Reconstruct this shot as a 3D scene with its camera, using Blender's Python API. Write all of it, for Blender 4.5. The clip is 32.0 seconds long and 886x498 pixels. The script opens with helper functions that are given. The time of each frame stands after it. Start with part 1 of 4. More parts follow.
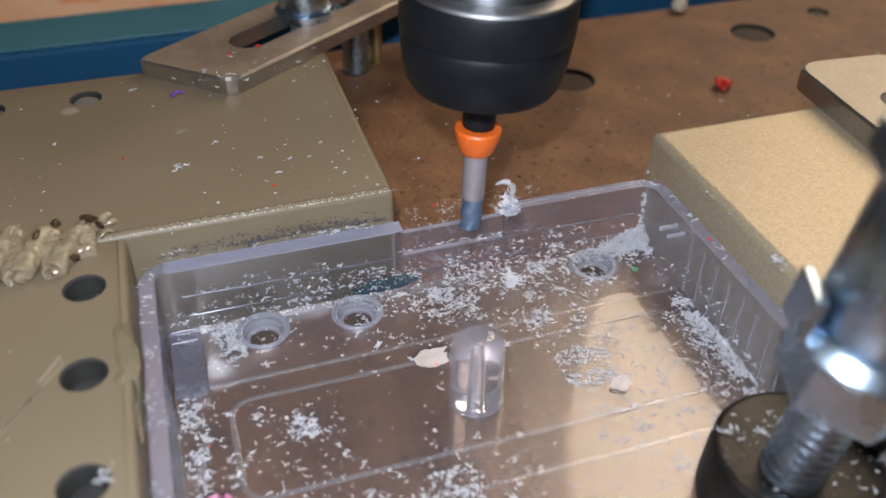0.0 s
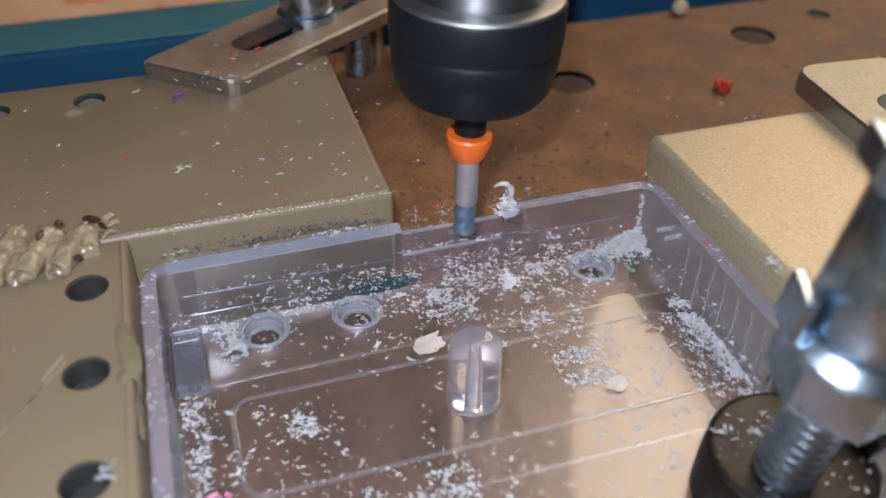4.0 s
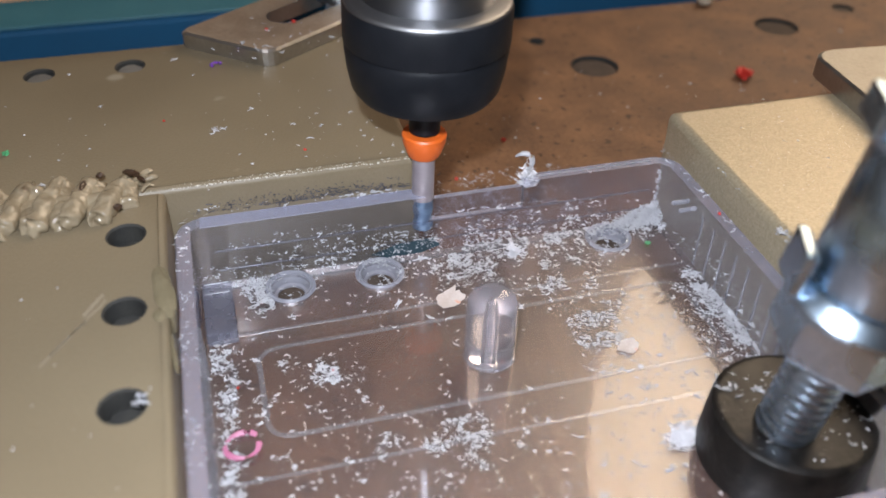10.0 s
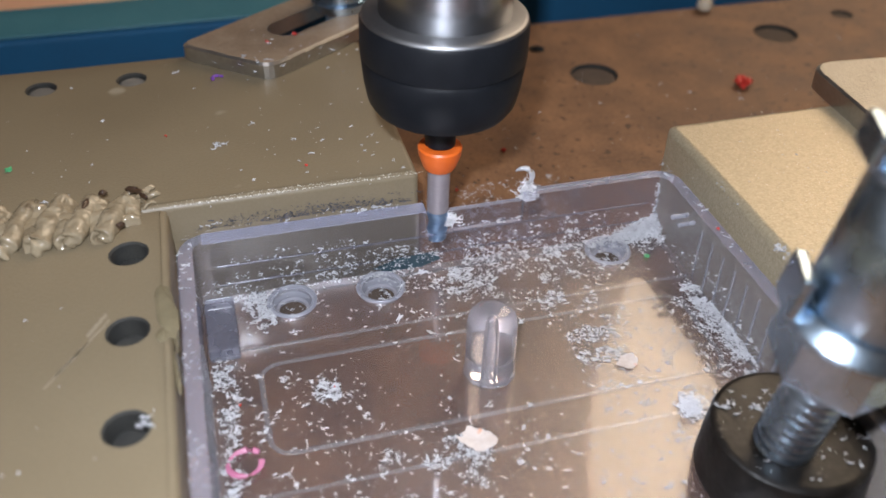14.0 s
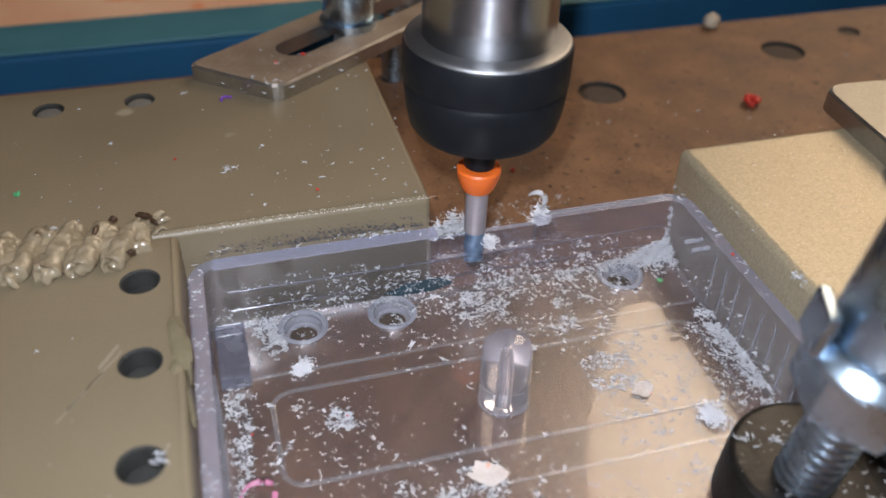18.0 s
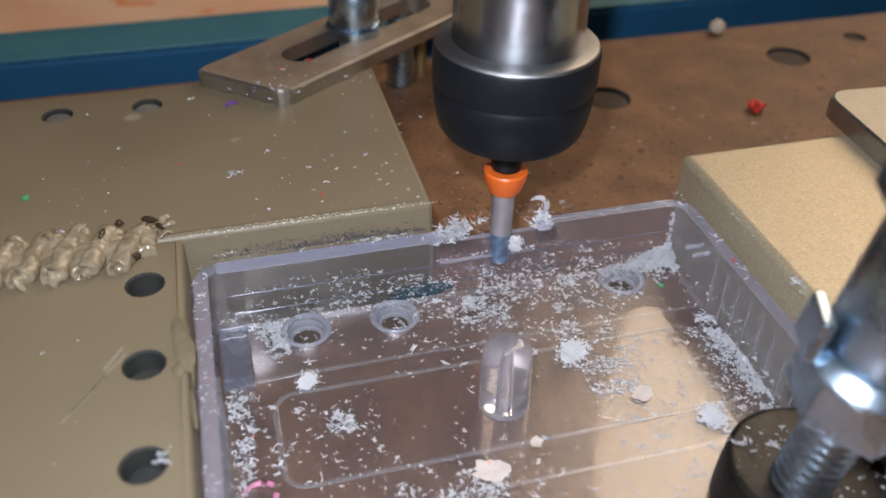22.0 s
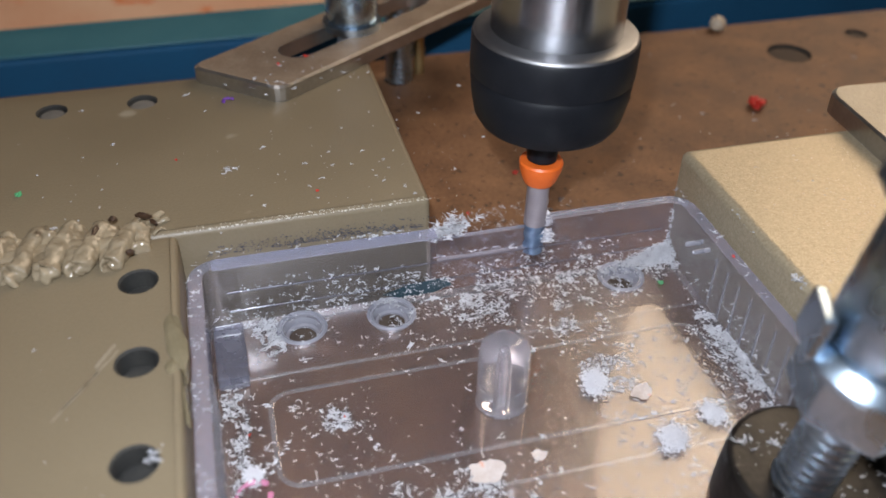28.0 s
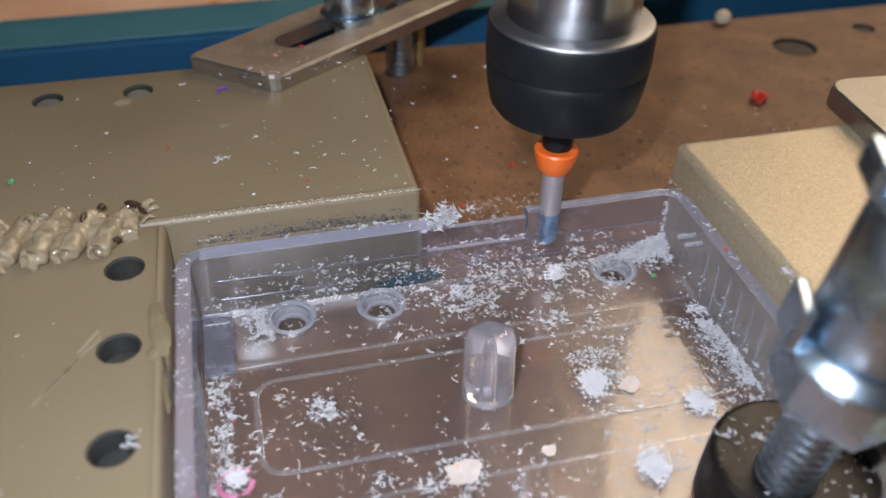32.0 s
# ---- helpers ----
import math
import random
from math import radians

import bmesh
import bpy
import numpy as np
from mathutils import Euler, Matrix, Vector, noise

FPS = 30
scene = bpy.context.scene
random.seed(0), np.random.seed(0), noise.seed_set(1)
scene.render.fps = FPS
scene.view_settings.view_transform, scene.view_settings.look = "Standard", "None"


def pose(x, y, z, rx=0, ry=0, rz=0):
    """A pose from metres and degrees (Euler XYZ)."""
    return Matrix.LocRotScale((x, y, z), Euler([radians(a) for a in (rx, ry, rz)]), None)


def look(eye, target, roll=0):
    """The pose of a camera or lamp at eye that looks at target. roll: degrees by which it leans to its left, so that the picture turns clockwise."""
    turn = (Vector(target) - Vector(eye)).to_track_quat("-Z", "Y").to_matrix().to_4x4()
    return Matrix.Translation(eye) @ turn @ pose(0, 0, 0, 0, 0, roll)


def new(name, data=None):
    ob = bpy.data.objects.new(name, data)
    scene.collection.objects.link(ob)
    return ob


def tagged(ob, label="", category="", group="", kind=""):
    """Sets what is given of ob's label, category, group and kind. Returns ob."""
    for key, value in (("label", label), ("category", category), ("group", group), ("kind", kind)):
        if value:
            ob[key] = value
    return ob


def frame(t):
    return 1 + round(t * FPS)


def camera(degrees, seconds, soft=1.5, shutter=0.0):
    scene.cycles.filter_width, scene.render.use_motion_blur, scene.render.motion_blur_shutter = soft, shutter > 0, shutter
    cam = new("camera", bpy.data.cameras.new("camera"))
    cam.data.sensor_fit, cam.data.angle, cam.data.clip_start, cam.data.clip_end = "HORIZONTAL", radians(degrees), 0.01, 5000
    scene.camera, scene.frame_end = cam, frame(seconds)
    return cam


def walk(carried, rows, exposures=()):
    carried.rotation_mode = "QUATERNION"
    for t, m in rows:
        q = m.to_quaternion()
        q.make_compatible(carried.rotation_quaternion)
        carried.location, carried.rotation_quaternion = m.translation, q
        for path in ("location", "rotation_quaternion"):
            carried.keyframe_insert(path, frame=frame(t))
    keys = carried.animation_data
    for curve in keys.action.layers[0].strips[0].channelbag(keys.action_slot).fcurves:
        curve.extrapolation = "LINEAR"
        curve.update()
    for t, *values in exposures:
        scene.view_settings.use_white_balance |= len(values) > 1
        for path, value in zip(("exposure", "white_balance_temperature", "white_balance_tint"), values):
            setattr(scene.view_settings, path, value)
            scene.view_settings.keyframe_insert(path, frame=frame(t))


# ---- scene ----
# A desktop milling machine cuts the rear wall of a clear plastic box that is clamped to its bed.
# World: z = 0 is the top of the bed, x runs along the box's rear wall, y away from the camera.
MM = 0.001
cam = camera(53.0, 32.0, soft=1.6, shutter=0.5)
cam.data.dof.use_dof, cam.data.dof.focus_distance, cam.data.dof.aperture_fstop = True, 0.124, 21.0
# seconds, eye in millimetres, yaw, pitch, roll in degrees
PATH = [
    (0.0, -27.27, -94.01, 83.71, -17.95, -37.36, 0.56),
    (0.5, -27.30, -94.25, 83.10, -17.94, -37.19, 0.47),
    (1.0, -27.38, -94.03, 83.63, -18.00, -37.38, 0.52),
    (1.5, -26.86, -94.62, 83.41, -17.72, -37.26, 0.34),
    (2.0, -26.71, -94.21, 83.38, -17.73, -37.43, 0.56),
    (2.5, -26.86, -93.86, 83.96, -17.78, -37.49, 0.65),
    (4.5, -26.80, -96.74, 85.08, -17.34, -37.35, 0.27),
    (5.0, -27.58, -103.93, 88.98, -15.27, -37.65, -0.67),
    (5.5, -32.20, -110.84, 91.67, -13.10, -37.20, -0.77),
    (6.0, -26.33, -104.57, 83.91, -14.12, -37.23, -0.82),
    (6.5, -26.14, -105.13, 83.68, -16.05, -37.99, -0.04),
    (7.0, -28.43, -104.83, 85.61, -17.18, -38.03, 0.61),
    (7.5, -27.49, -104.27, 84.23, -16.65, -37.76, 0.79),
    (8.0, -28.86, -102.55, 83.95, -17.08, -37.99, 1.31),
    (8.5, -29.49, -101.88, 83.39, -16.75, -37.86, 1.21),
    (9.0, -29.58, -102.69, 84.73, -16.53, -38.03, 1.06),
    (9.5, -29.11, -103.60, 86.58, -16.17, -37.90, 0.85),
    (10.0, -28.64, -101.59, 83.51, -15.83, -37.39, 1.16),
    (10.5, -26.90, -101.50, 82.88, -14.97, -37.27, 0.95),
    (11.0, -27.54, -101.21, 84.37, -15.32, -37.74, 1.09),
    (11.5, -27.93, -100.62, 85.32, -15.56, -37.93, 1.14),
    (12.0, -28.59, -100.33, 85.28, -15.85, -37.75, 1.27),
    (12.5, -28.92, -100.29, 85.10, -16.05, -37.61, 1.22),
    (13.0, -28.66, -100.39, 84.38, -15.94, -37.42, 1.13),
    (13.5, -28.27, -100.68, 85.86, -15.74, -37.73, 1.03),
    (15.5, -29.66, -99.29, 86.47, -16.26, -37.55, 1.21),
    (16.0, -29.92, -98.87, 86.48, -16.29, -37.49, 1.24),
    (16.5, -29.92, -98.22, 87.05, -16.02, -37.46, 1.18),
    (17.0, -29.66, -97.80, 87.14, -15.92, -37.41, 1.15),
    (17.5, -29.54, -97.75, 86.99, -15.87, -37.33, 1.11),
    (18.0, -29.86, -97.50, 87.72, -16.05, -37.36, 1.25),
    (18.5, -29.29, -97.76, 87.41, -15.70, -37.17, 1.04),
    (19.0, -28.92, -97.97, 86.68, -15.35, -37.02, 0.96),
    (19.5, -29.06, -97.80, 87.39, -15.27, -37.33, 1.16),
    (20.0, -29.04, -97.84, 87.57, -15.29, -37.14, 1.16),
    (20.5, -29.18, -98.04, 88.33, -15.31, -37.28, 1.20),
    (21.0, -29.32, -98.19, 88.30, -15.35, -37.14, 1.10),
    (21.5, -29.42, -98.06, 88.10, -15.42, -37.10, 1.05),
    (22.0, -28.98, -98.62, 88.45, -15.21, -37.10, 0.94),
    (22.5, -28.70, -98.27, 88.24, -15.14, -37.13, 1.07),
    (23.0, -28.95, -98.09, 88.37, -15.35, -37.02, 1.20),
    (23.5, -28.76, -98.54, 88.47, -15.22, -36.99, 1.07),
    (24.0, -28.96, -98.43, 89.05, -15.33, -37.18, 1.04),
    (24.5, -28.82, -98.54, 88.87, -15.26, -37.10, 0.89),
    (25.0, -28.72, -98.56, 88.23, -15.20, -37.05, 0.84),
    (25.5, -28.15, -98.85, 87.83, -14.87, -36.95, 0.76),
    (27.5, -28.42, -98.01, 87.74, -15.17, -37.18, 0.89),
    (28.0, -28.25, -98.08, 87.32, -15.12, -37.09, 0.86),
    (28.5, -28.07, -98.25, 87.03, -15.04, -37.09, 0.80),
    (29.0, -27.52, -98.39, 87.48, -14.77, -37.25, 0.98),
    (29.5, -27.41, -97.72, 87.01, -14.84, -37.27, 1.00),
    (30.0, -27.09, -98.01, 87.50, -14.68, -37.43, 0.90),
    (30.5, -27.44, -97.94, 87.97, -14.88, -37.52, 0.84),
    (31.0, -27.12, -98.46, 87.35, -14.68, -37.21, 0.61),
    (31.5, -26.48, -98.59, 86.72, -14.40, -37.09, 0.55),
    (32.0, -24.69, -99.09, 86.40, -13.82, -37.32, 0.57),
]


def eye_pose(x, y, z, yaw, pitch, roll):
    return pose(x * MM, y * MM, z * MM, 90 + pitch, 0, yaw) @ pose(0, 0, 0, 0, 0, roll)


walk(cam, [(t, eye_pose(*r)) for t, *r in PATH],
     exposures=[(t, stops, 6500, 15) for t, stops in ((0, -0.17), (2.5, -0.17), (4.5, -0.22), (5, -0.27), (6, -0.04), (8, -0.03), (13.5, -0.06), (15.5, -0.12), (17, -0.19), (25, -0.19), (28, -0.17), (32, -0.12))])

# ---- light ----
world = bpy.data.worlds.new("workshop_air")
world.use_nodes = True
world.node_tree.nodes["Background"].inputs[0].default_value = (1.0, 0.92, 0.86, 1)
world.node_tree.nodes["Background"].inputs[1].default_value = 0.05
scene.world = world


def area_light(name, at, target, w, h, power, colour, shape="RECTANGLE"):
    data = bpy.data.lights.new(name, "AREA")
    data.shape, data.size, data.size_y = shape, w * MM, h * MM
    data.energy, data.color = power, colour
    ob = new(name, data)
    ob.matrix_world = look(Vector(at) * MM, Vector(target) * MM)
    return ob


# bench lamp behind the machine, phone torch just above the lens, unseen overhead fill added to lift the far side
area_light("bench_lamp", (425, 330, 474), (20, -15, 0), 360, 540, 2.75, (1.0, 0.80, 0.56), "ELLIPSE")
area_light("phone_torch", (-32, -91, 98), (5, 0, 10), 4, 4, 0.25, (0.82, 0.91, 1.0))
area_light("overhead_fill", (-300, -200, 1400), (0, 0, 0), 500, 500, 1.7, (0.96, 0.96, 1.0))

# ---- materials ----


def material(name):
    m = bpy.data.materials.new(name)
    m.use_nodes = True
    return m, m.node_tree.nodes, m.node_tree.links, m.node_tree.nodes["Principled BSDF"]


def surface(name, c1, c2, scale=400.0, rough=0.5, metal=0.0, bump=0.1, fine=3000.0, rough_var=0.15, spots=None, coat=0.0, stretch=None, detail=5.0):
    """Two colours mixed by coarse noise, fine noise for grain and relief. Scales are per metre."""
    m, n, l, b = material(name)
    tc = n.new("ShaderNodeTexCoord")
    vec = tc.outputs["Object"]
    if stretch:
        mp = n.new("ShaderNodeMapping")
        mp.inputs["Scale"].default_value = stretch
        l.new(vec, mp.inputs["Vector"])
        vec = mp.outputs["Vector"]
    coarse, grain = n.new("ShaderNodeTexNoise"), n.new("ShaderNodeTexNoise")
    for node, s, d in ((coarse, scale, detail), (grain, fine, 3.0)):
        node.inputs["Scale"].default_value, node.inputs["Detail"].default_value = s, d
        l.new(vec, node.inputs["Vector"])
    ramp = n.new("ShaderNodeValToRGB")
    ramp.color_ramp.elements[0].position, ramp.color_ramp.elements[1].position = 0.35, 0.68
    ramp.color_ramp.elements[0].color, ramp.color_ramp.elements[1].color = (*c1, 1), (*c2, 1)
    add = n.new("ShaderNodeMath")
    add.operation = "MULTIPLY_ADD"
    add.inputs[1].default_value = 0.35
    l.new(grain.outputs["Fac"], add.inputs[0])
    half = n.new("ShaderNodeMath")
    half.operation = "MULTIPLY"
    half.inputs[1].default_value = 0.65
    l.new(coarse.outputs["Fac"], half.inputs[0])
    l.new(half.outputs[0], add.inputs[2])
    l.new(add.outputs[0], ramp.inputs["Fac"])
    colour = ramp.outputs["Color"]
    if spots:
        sc, amount, sz, = spots[1], spots[2], spots[0]
        vn = n.new("ShaderNodeTexNoise")
        vn.inputs["Scale"].default_value, vn.inputs["Detail"].default_value = sz, 2.0
        l.new(vec, vn.inputs["Vector"])
        r2 = n.new("ShaderNodeValToRGB")
        r2.color_ramp.elements[0].position, r2.color_ramp.elements[1].position = amount, amount + 0.06
        l.new(vn.outputs["Fac"], r2.inputs["Fac"])
        mix = n.new("ShaderNodeMix")
        mix.data_type = "RGBA"
        l.new(r2.outputs["Color"], mix.inputs["Factor"])
        l.new(colour, mix.inputs["A"])
        mix.inputs["B"].default_value = (*sc, 1)
        colour = mix.outputs["Result"]
    l.new(colour, b.inputs["Base Color"])
    rr = n.new("ShaderNodeMapRange")
    rr.inputs["To Min"].default_value, rr.inputs["To Max"].default_value = max(0.02, rough - rough_var), min(1, rough + rough_var)
    l.new(coarse.outputs["Fac"], rr.inputs["Value"])
    l.new(rr.outputs["Result"], b.inputs["Roughness"])
    b.inputs["Metallic"].default_value = metal
    b.inputs["Coat Weight"].default_value = coat
    bp = n.new("ShaderNodeBump")
    bp.inputs["Strength"].default_value, bp.inputs["Distance"].default_value = bump, 0.0003
    l.new(grain.outputs["Fac"], bp.inputs["Height"])
    l.new(bp.outputs["Normal"], b.inputs["Normal"])
    return m


def clear_plastic(name, tint, rough, bump=0.0, clear=1.0):
    m, n, l, b = material(name)
    b.inputs["Base Color"].default_value = (*tint, 1)
    b.inputs["Transmission Weight"].default_value = clear
    b.inputs["IOR"].default_value = 1.49
    tc, no = n.new("ShaderNodeTexCoord"), n.new("ShaderNodeTexNoise")
    no.inputs["Scale"].default_value, no.inputs["Detail"].default_value = 260, 4
    l.new(tc.outputs["Object"], no.inputs["Vector"])
    rr = n.new("ShaderNodeMapRange")
    rr.inputs["To Min"].default_value, rr.inputs["To Max"].default_value = max(0.0, rough * 0.5), rough * 1.6
    l.new(no.outputs["Fac"], rr.inputs["Value"])
    l.new(rr.outputs["Result"], b.inputs["Roughness"])
    if bump:
        bp = n.new("ShaderNodeBump")
        bp.inputs["Strength"].default_value, bp.inputs["Distance"].default_value = bump, 0.0002
        l.new(no.outputs["Fac"], bp.inputs["Height"])
        l.new(bp.outputs["Normal"], b.inputs["Normal"])
    return m


M_GREY = surface("hole_filler", (0.10, 0.095, 0.085), (0.18, 0.165, 0.14), 300, 0.8)
# paler than the boards' olive: the bench lamp's brightness is put into the colour
M_BLOCK = surface("grainy_lit_olive_paint", (0.38, 0.31, 0.20), (0.52, 0.44, 0.305), 2400, 0.36, 0.40, 0.4, 3600, 0.08)
M_DUST = surface("hole_dust", (0.045, 0.030, 0.022), (0.095, 0.066, 0.047), 300, 0.85)
M_BOARD = surface("olive_paint", (0.174, 0.136, 0.084), (0.210, 0.167, 0.105), 45, 0.45, 0, 0.22, 2600, 0.08, spots=(140, (0.29, 0.25, 0.18), 0.72))
# near-black bore colour: the shade down the drilled holes is put into it
M_HOLE_SHADE = surface("shaded_bore", (0.016, 0.016, 0.015), (0.038, 0.036, 0.03), 300, 0.8)
M_MDF = surface("fibreboard_bed", (0.104, 0.045, 0.019), (0.250, 0.122, 0.054), 100, 0.62, 0, 0.35, 1300, 0.1, spots=(520, (0.055, 0.025, 0.012), 0.63), detail=10.0)
M_CLEAR = clear_plastic("clear_plastic", (0.50, 0.50, 0.58), 0.07, 0, 0.945)
M_FLOOR = clear_plastic("scuffed_clear_plastic", (0.40, 0.385, 0.42), 0.03, 0, 0.965)
brushed = [M_FLOOR.node_tree.nodes.new(k) for k in ("ShaderNodeTexCoord", "ShaderNodeMapping", "ShaderNodeTexNoise", "ShaderNodeBump")]
brushed[1].inputs["Scale"].default_value = (1.0, 0.12, 1.0)
brushed[2].inputs["Scale"].default_value, brushed[2].inputs["Detail"].default_value = 900, 6
brushed[3].inputs["Strength"].default_value, brushed[3].inputs["Distance"].default_value = 0.22, 0.0002
for one, two, a, b in ((0, 1, "Object", "Vector"), (1, 2, "Vector", "Vector"), (2, 3, "Fac", "Height")):
    M_FLOOR.node_tree.links.new(brushed[one].outputs[a], brushed[two].inputs[b])
M_FLOOR.node_tree.links.new(brushed[3].outputs["Normal"], M_FLOOR.node_tree.nodes["Principled BSDF"].inputs["Coat Normal"])
M_FLOOR.node_tree.nodes["Principled BSDF"].inputs["Coat Weight"].default_value = 1.0
M_FLOOR.node_tree.nodes["Principled BSDF"].inputs["Coat Roughness"].default_value = 0.33
M_FLOOR.node_tree.nodes["Principled BSDF"].inputs["Coat IOR"].default_value = 1.9
# paler than the floor: torch light caught by the moulded steps is coloured in
M_LINE = clear_plastic("lit_satin_moulding", (0.56, 0.55, 0.58), 0.15, 0.2, 0.92)
for socket, value in (("Coat Weight", 1.0), ("Coat Roughness", 0.33), ("Coat IOR", 1.9)):
    M_LINE.node_tree.nodes["Principled BSDF"].inputs[socket].default_value = value
M_LENS = clear_plastic("polished_clear_plastic", (0.84, 0.81, 0.86), 0.05, 0, 0.90)
M_FROST = clear_plastic("milled_plastic", (0.30, 0.30, 0.34), 0.28, 0.4, 0.32)
M_RIM = clear_plastic("satin_plastic_edge", (0.42, 0.42, 0.50), 0.22, 0.2, 0.66)
M_TAB = clear_plastic("satin_snap_tab", (0.17, 0.17, 0.21), 0.25, 0.1, 0.60)
M_RIB = clear_plastic("satin_wall_rib", (0.50, 0.50, 0.54), 0.2, 0.2, 0.84)
M_PALE = surface("thin_plastic_curl", (0.34, 0.33, 0.34), (0.52, 0.51, 0.53), 700, 0.35, 0, 0.3, 3000)
M_SWARF = surface("white_swarf", (0.42, 0.42, 0.44), (0.62, 0.62, 0.64), 900, 0.65, 0, 0.3, 4000)
# swarf white raised for the lamplight that passes through the fluffy tufts
M_FLUFF = surface("lit_fluffy_white_plastic", (0.67, 0.66, 0.68), (0.80, 0.79, 0.81), 900, 0.7, 0, 0.2, 4000)
M_BLACK = surface("black_oxide", (0.005, 0.006, 0.008), (0.010, 0.011, 0.014), 200, 0.45, 0.0, 0.05, 3000, 0.06)
M_STEEL = surface("turned_steel", (0.36, 0.37, 0.39), (0.43, 0.44, 0.46), 60, 0.22, 1.0, 0.02, 900, 0.02, stretch=(0.2, 0.2, 8))
turned = M_STEEL.node_tree.nodes.new("ShaderNodeTangent")
turned.direction_type, turned.axis = "RADIAL", "Z"
M_STEEL.node_tree.links.new(turned.outputs["Tangent"], M_STEEL.node_tree.nodes["Principled BSDF"].inputs["Tangent"])
M_STEEL.node_tree.nodes["Principled BSDF"].inputs["Anisotropic"].default_value = 0.75
M_STEEL.node_tree.nodes["Principled BSDF"].inputs["Anisotropic Rotation"].default_value = 0.25
M_SATIN = surface("satin_steel", (0.25, 0.25, 0.26), (0.32, 0.32, 0.32), 90, 0.46, 1.0, 0.03, 900, 0.03)
M_CHROME = surface("polished_clamp_edge", (0.44, 0.42, 0.38), (0.60, 0.58, 0.55), 200, 0.32, 0.95, 0.08, 1200, 0.08)
M_ZINC = surface("zinc_plate", (0.37, 0.49, 0.60), (0.56, 0.67, 0.78), 180, 0.28, 1.0, 0.06, 1500, 0.10)
M_BRASS = surface("dull_brass", (0.45, 0.32, 0.14), (0.58, 0.43, 0.2), 300, 0.35, 0.9)
M_CREAM = surface("cream_plastic", (0.55, 0.46, 0.34), (0.68, 0.58, 0.44), 400, 0.4)
# copy of the worn clamp steel with the lamp's sheen put into its colour
M_STRAP_SHEEN = surface("sheen_worn_steel", (0.25, 0.225, 0.18), (0.37, 0.34, 0.285), 170, 0.42, 0.5, 0.4, 1800, 0.12)
# pale grain colour that stands for glints of light on the paint
M_GLINT = surface("pale_glint_grain", (0.50, 0.46, 0.38), (0.66, 0.62, 0.54), 900, 0.35)
M_SCUFF = surface("scuffed_olive_paint", (0.235, 0.19, 0.13), (0.29, 0.245, 0.18), 700, 0.5)
# dark teal for the shadow in the gap behind the rear wall
M_GAP_SHADE = surface("dark_teal_gap_shade", (0.008, 0.026, 0.038), (0.025, 0.062, 0.08), 500, 0.5)
M_STRAP = surface("worn_clamp_steel", (0.235, 0.165, 0.112), (0.36, 0.28, 0.205), 170, 0.50, 0.35, 0.4, 1800, 0.12)
M_RUBBER = surface("black_rubber", (0.004, 0.0035, 0.003), (0.014, 0.011, 0.009), 420, 0.40, 0, 0.35, 900, 0.10, spots=(900, (0.055, 0.046, 0.040), 0.72))
M_RUBBER.node_tree.nodes["Principled BSDF"].inputs["Specular IOR Level"].default_value = 0.3
M_BLACK.node_tree.nodes["Principled BSDF"].inputs["Specular IOR Level"].default_value = 0.2
M_ORANGE = surface("orange_ring", (0.72, 0.12, 0.014), (0.82, 0.16, 0.022), 300, 0.4)
M_SHANK = surface("carbide_shank", (0.34, 0.30, 0.32), (0.44, 0.39, 0.41), 300, 0.45, 0.5, 0.1, 2500)
M_FLUTE = surface("coated_flute", (0.14, 0.22, 0.36), (0.28, 0.38, 0.52), 900, 0.35, 0.7, 0.2, 2500)
M_GLUE = surface("dried_glue", (0.20, 0.155, 0.098), (0.33, 0.27, 0.18), 330, 0.17, 0, 0.5, 900, 0.12, spots=(260, (0.06, 0.04, 0.022), 0.69), detail=8.0)
M_SMEAR = surface("glossy_glue_smear", (0.15, 0.125, 0.075), (0.22, 0.18, 0.11), 260, 0.22, 0, 0.2, 900, 0.08)
M_BURNT = surface("brown_char", (0.03, 0.016, 0.010), (0.08, 0.045, 0.025), 600, 0.35)
M_BLUE = surface("blue_beam_paint", (0.003, 0.075, 0.17), (0.004, 0.10, 0.22), 60, 0.75, 0, 0.1, 1200)
M_TEAL = surface("teal_edge_paint", (0.03, 0.14, 0.19), (0.06, 0.20, 0.25), 60, 0.5, 0, 0.1, 1200)
M_PINE = surface("pale_board", (0.78, 0.46, 0.31), (0.90, 0.66, 0.50), 25, 0.7, 0, 0.2, 500, 0.1, spots=(60, (0.80, 0.28, 0.12), 0.66))
M_WALL = surface("room_paint", (0.60, 0.57, 0.54), (0.68, 0.65, 0.62), 3, 0.9, 0, 0.1, 60)
M_RED = surface("red_plastic", (0.48, 0.025, 0.018), (0.62, 0.05, 0.03), 500, 0.4)
M_PINK = surface("pink_plastic", (0.46, 0.13, 0.24), (0.56, 0.22, 0.33), 500, 0.45)
M_PURPLE = surface("purple_plastic", (0.16, 0.05, 0.35), (0.22, 0.08, 0.45), 500, 0.45)
M_GREEN = surface("green_plastic", (0.06, 0.30, 0.12), (0.10, 0.40, 0.18), 500, 0.5)
M_PEACH = surface("peach_flake", (0.50, 0.42, 0.38), (0.62, 0.56, 0.53), 500, 0.45, spots=(330, (0.70, 0.26, 0.11), 0.64))
M_SAWDUST = surface("brown_sawdust", (0.020, 0.009, 0.005), (0.05, 0.024, 0.012), 900, 0.8)
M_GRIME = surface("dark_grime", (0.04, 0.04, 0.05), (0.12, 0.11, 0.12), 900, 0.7)

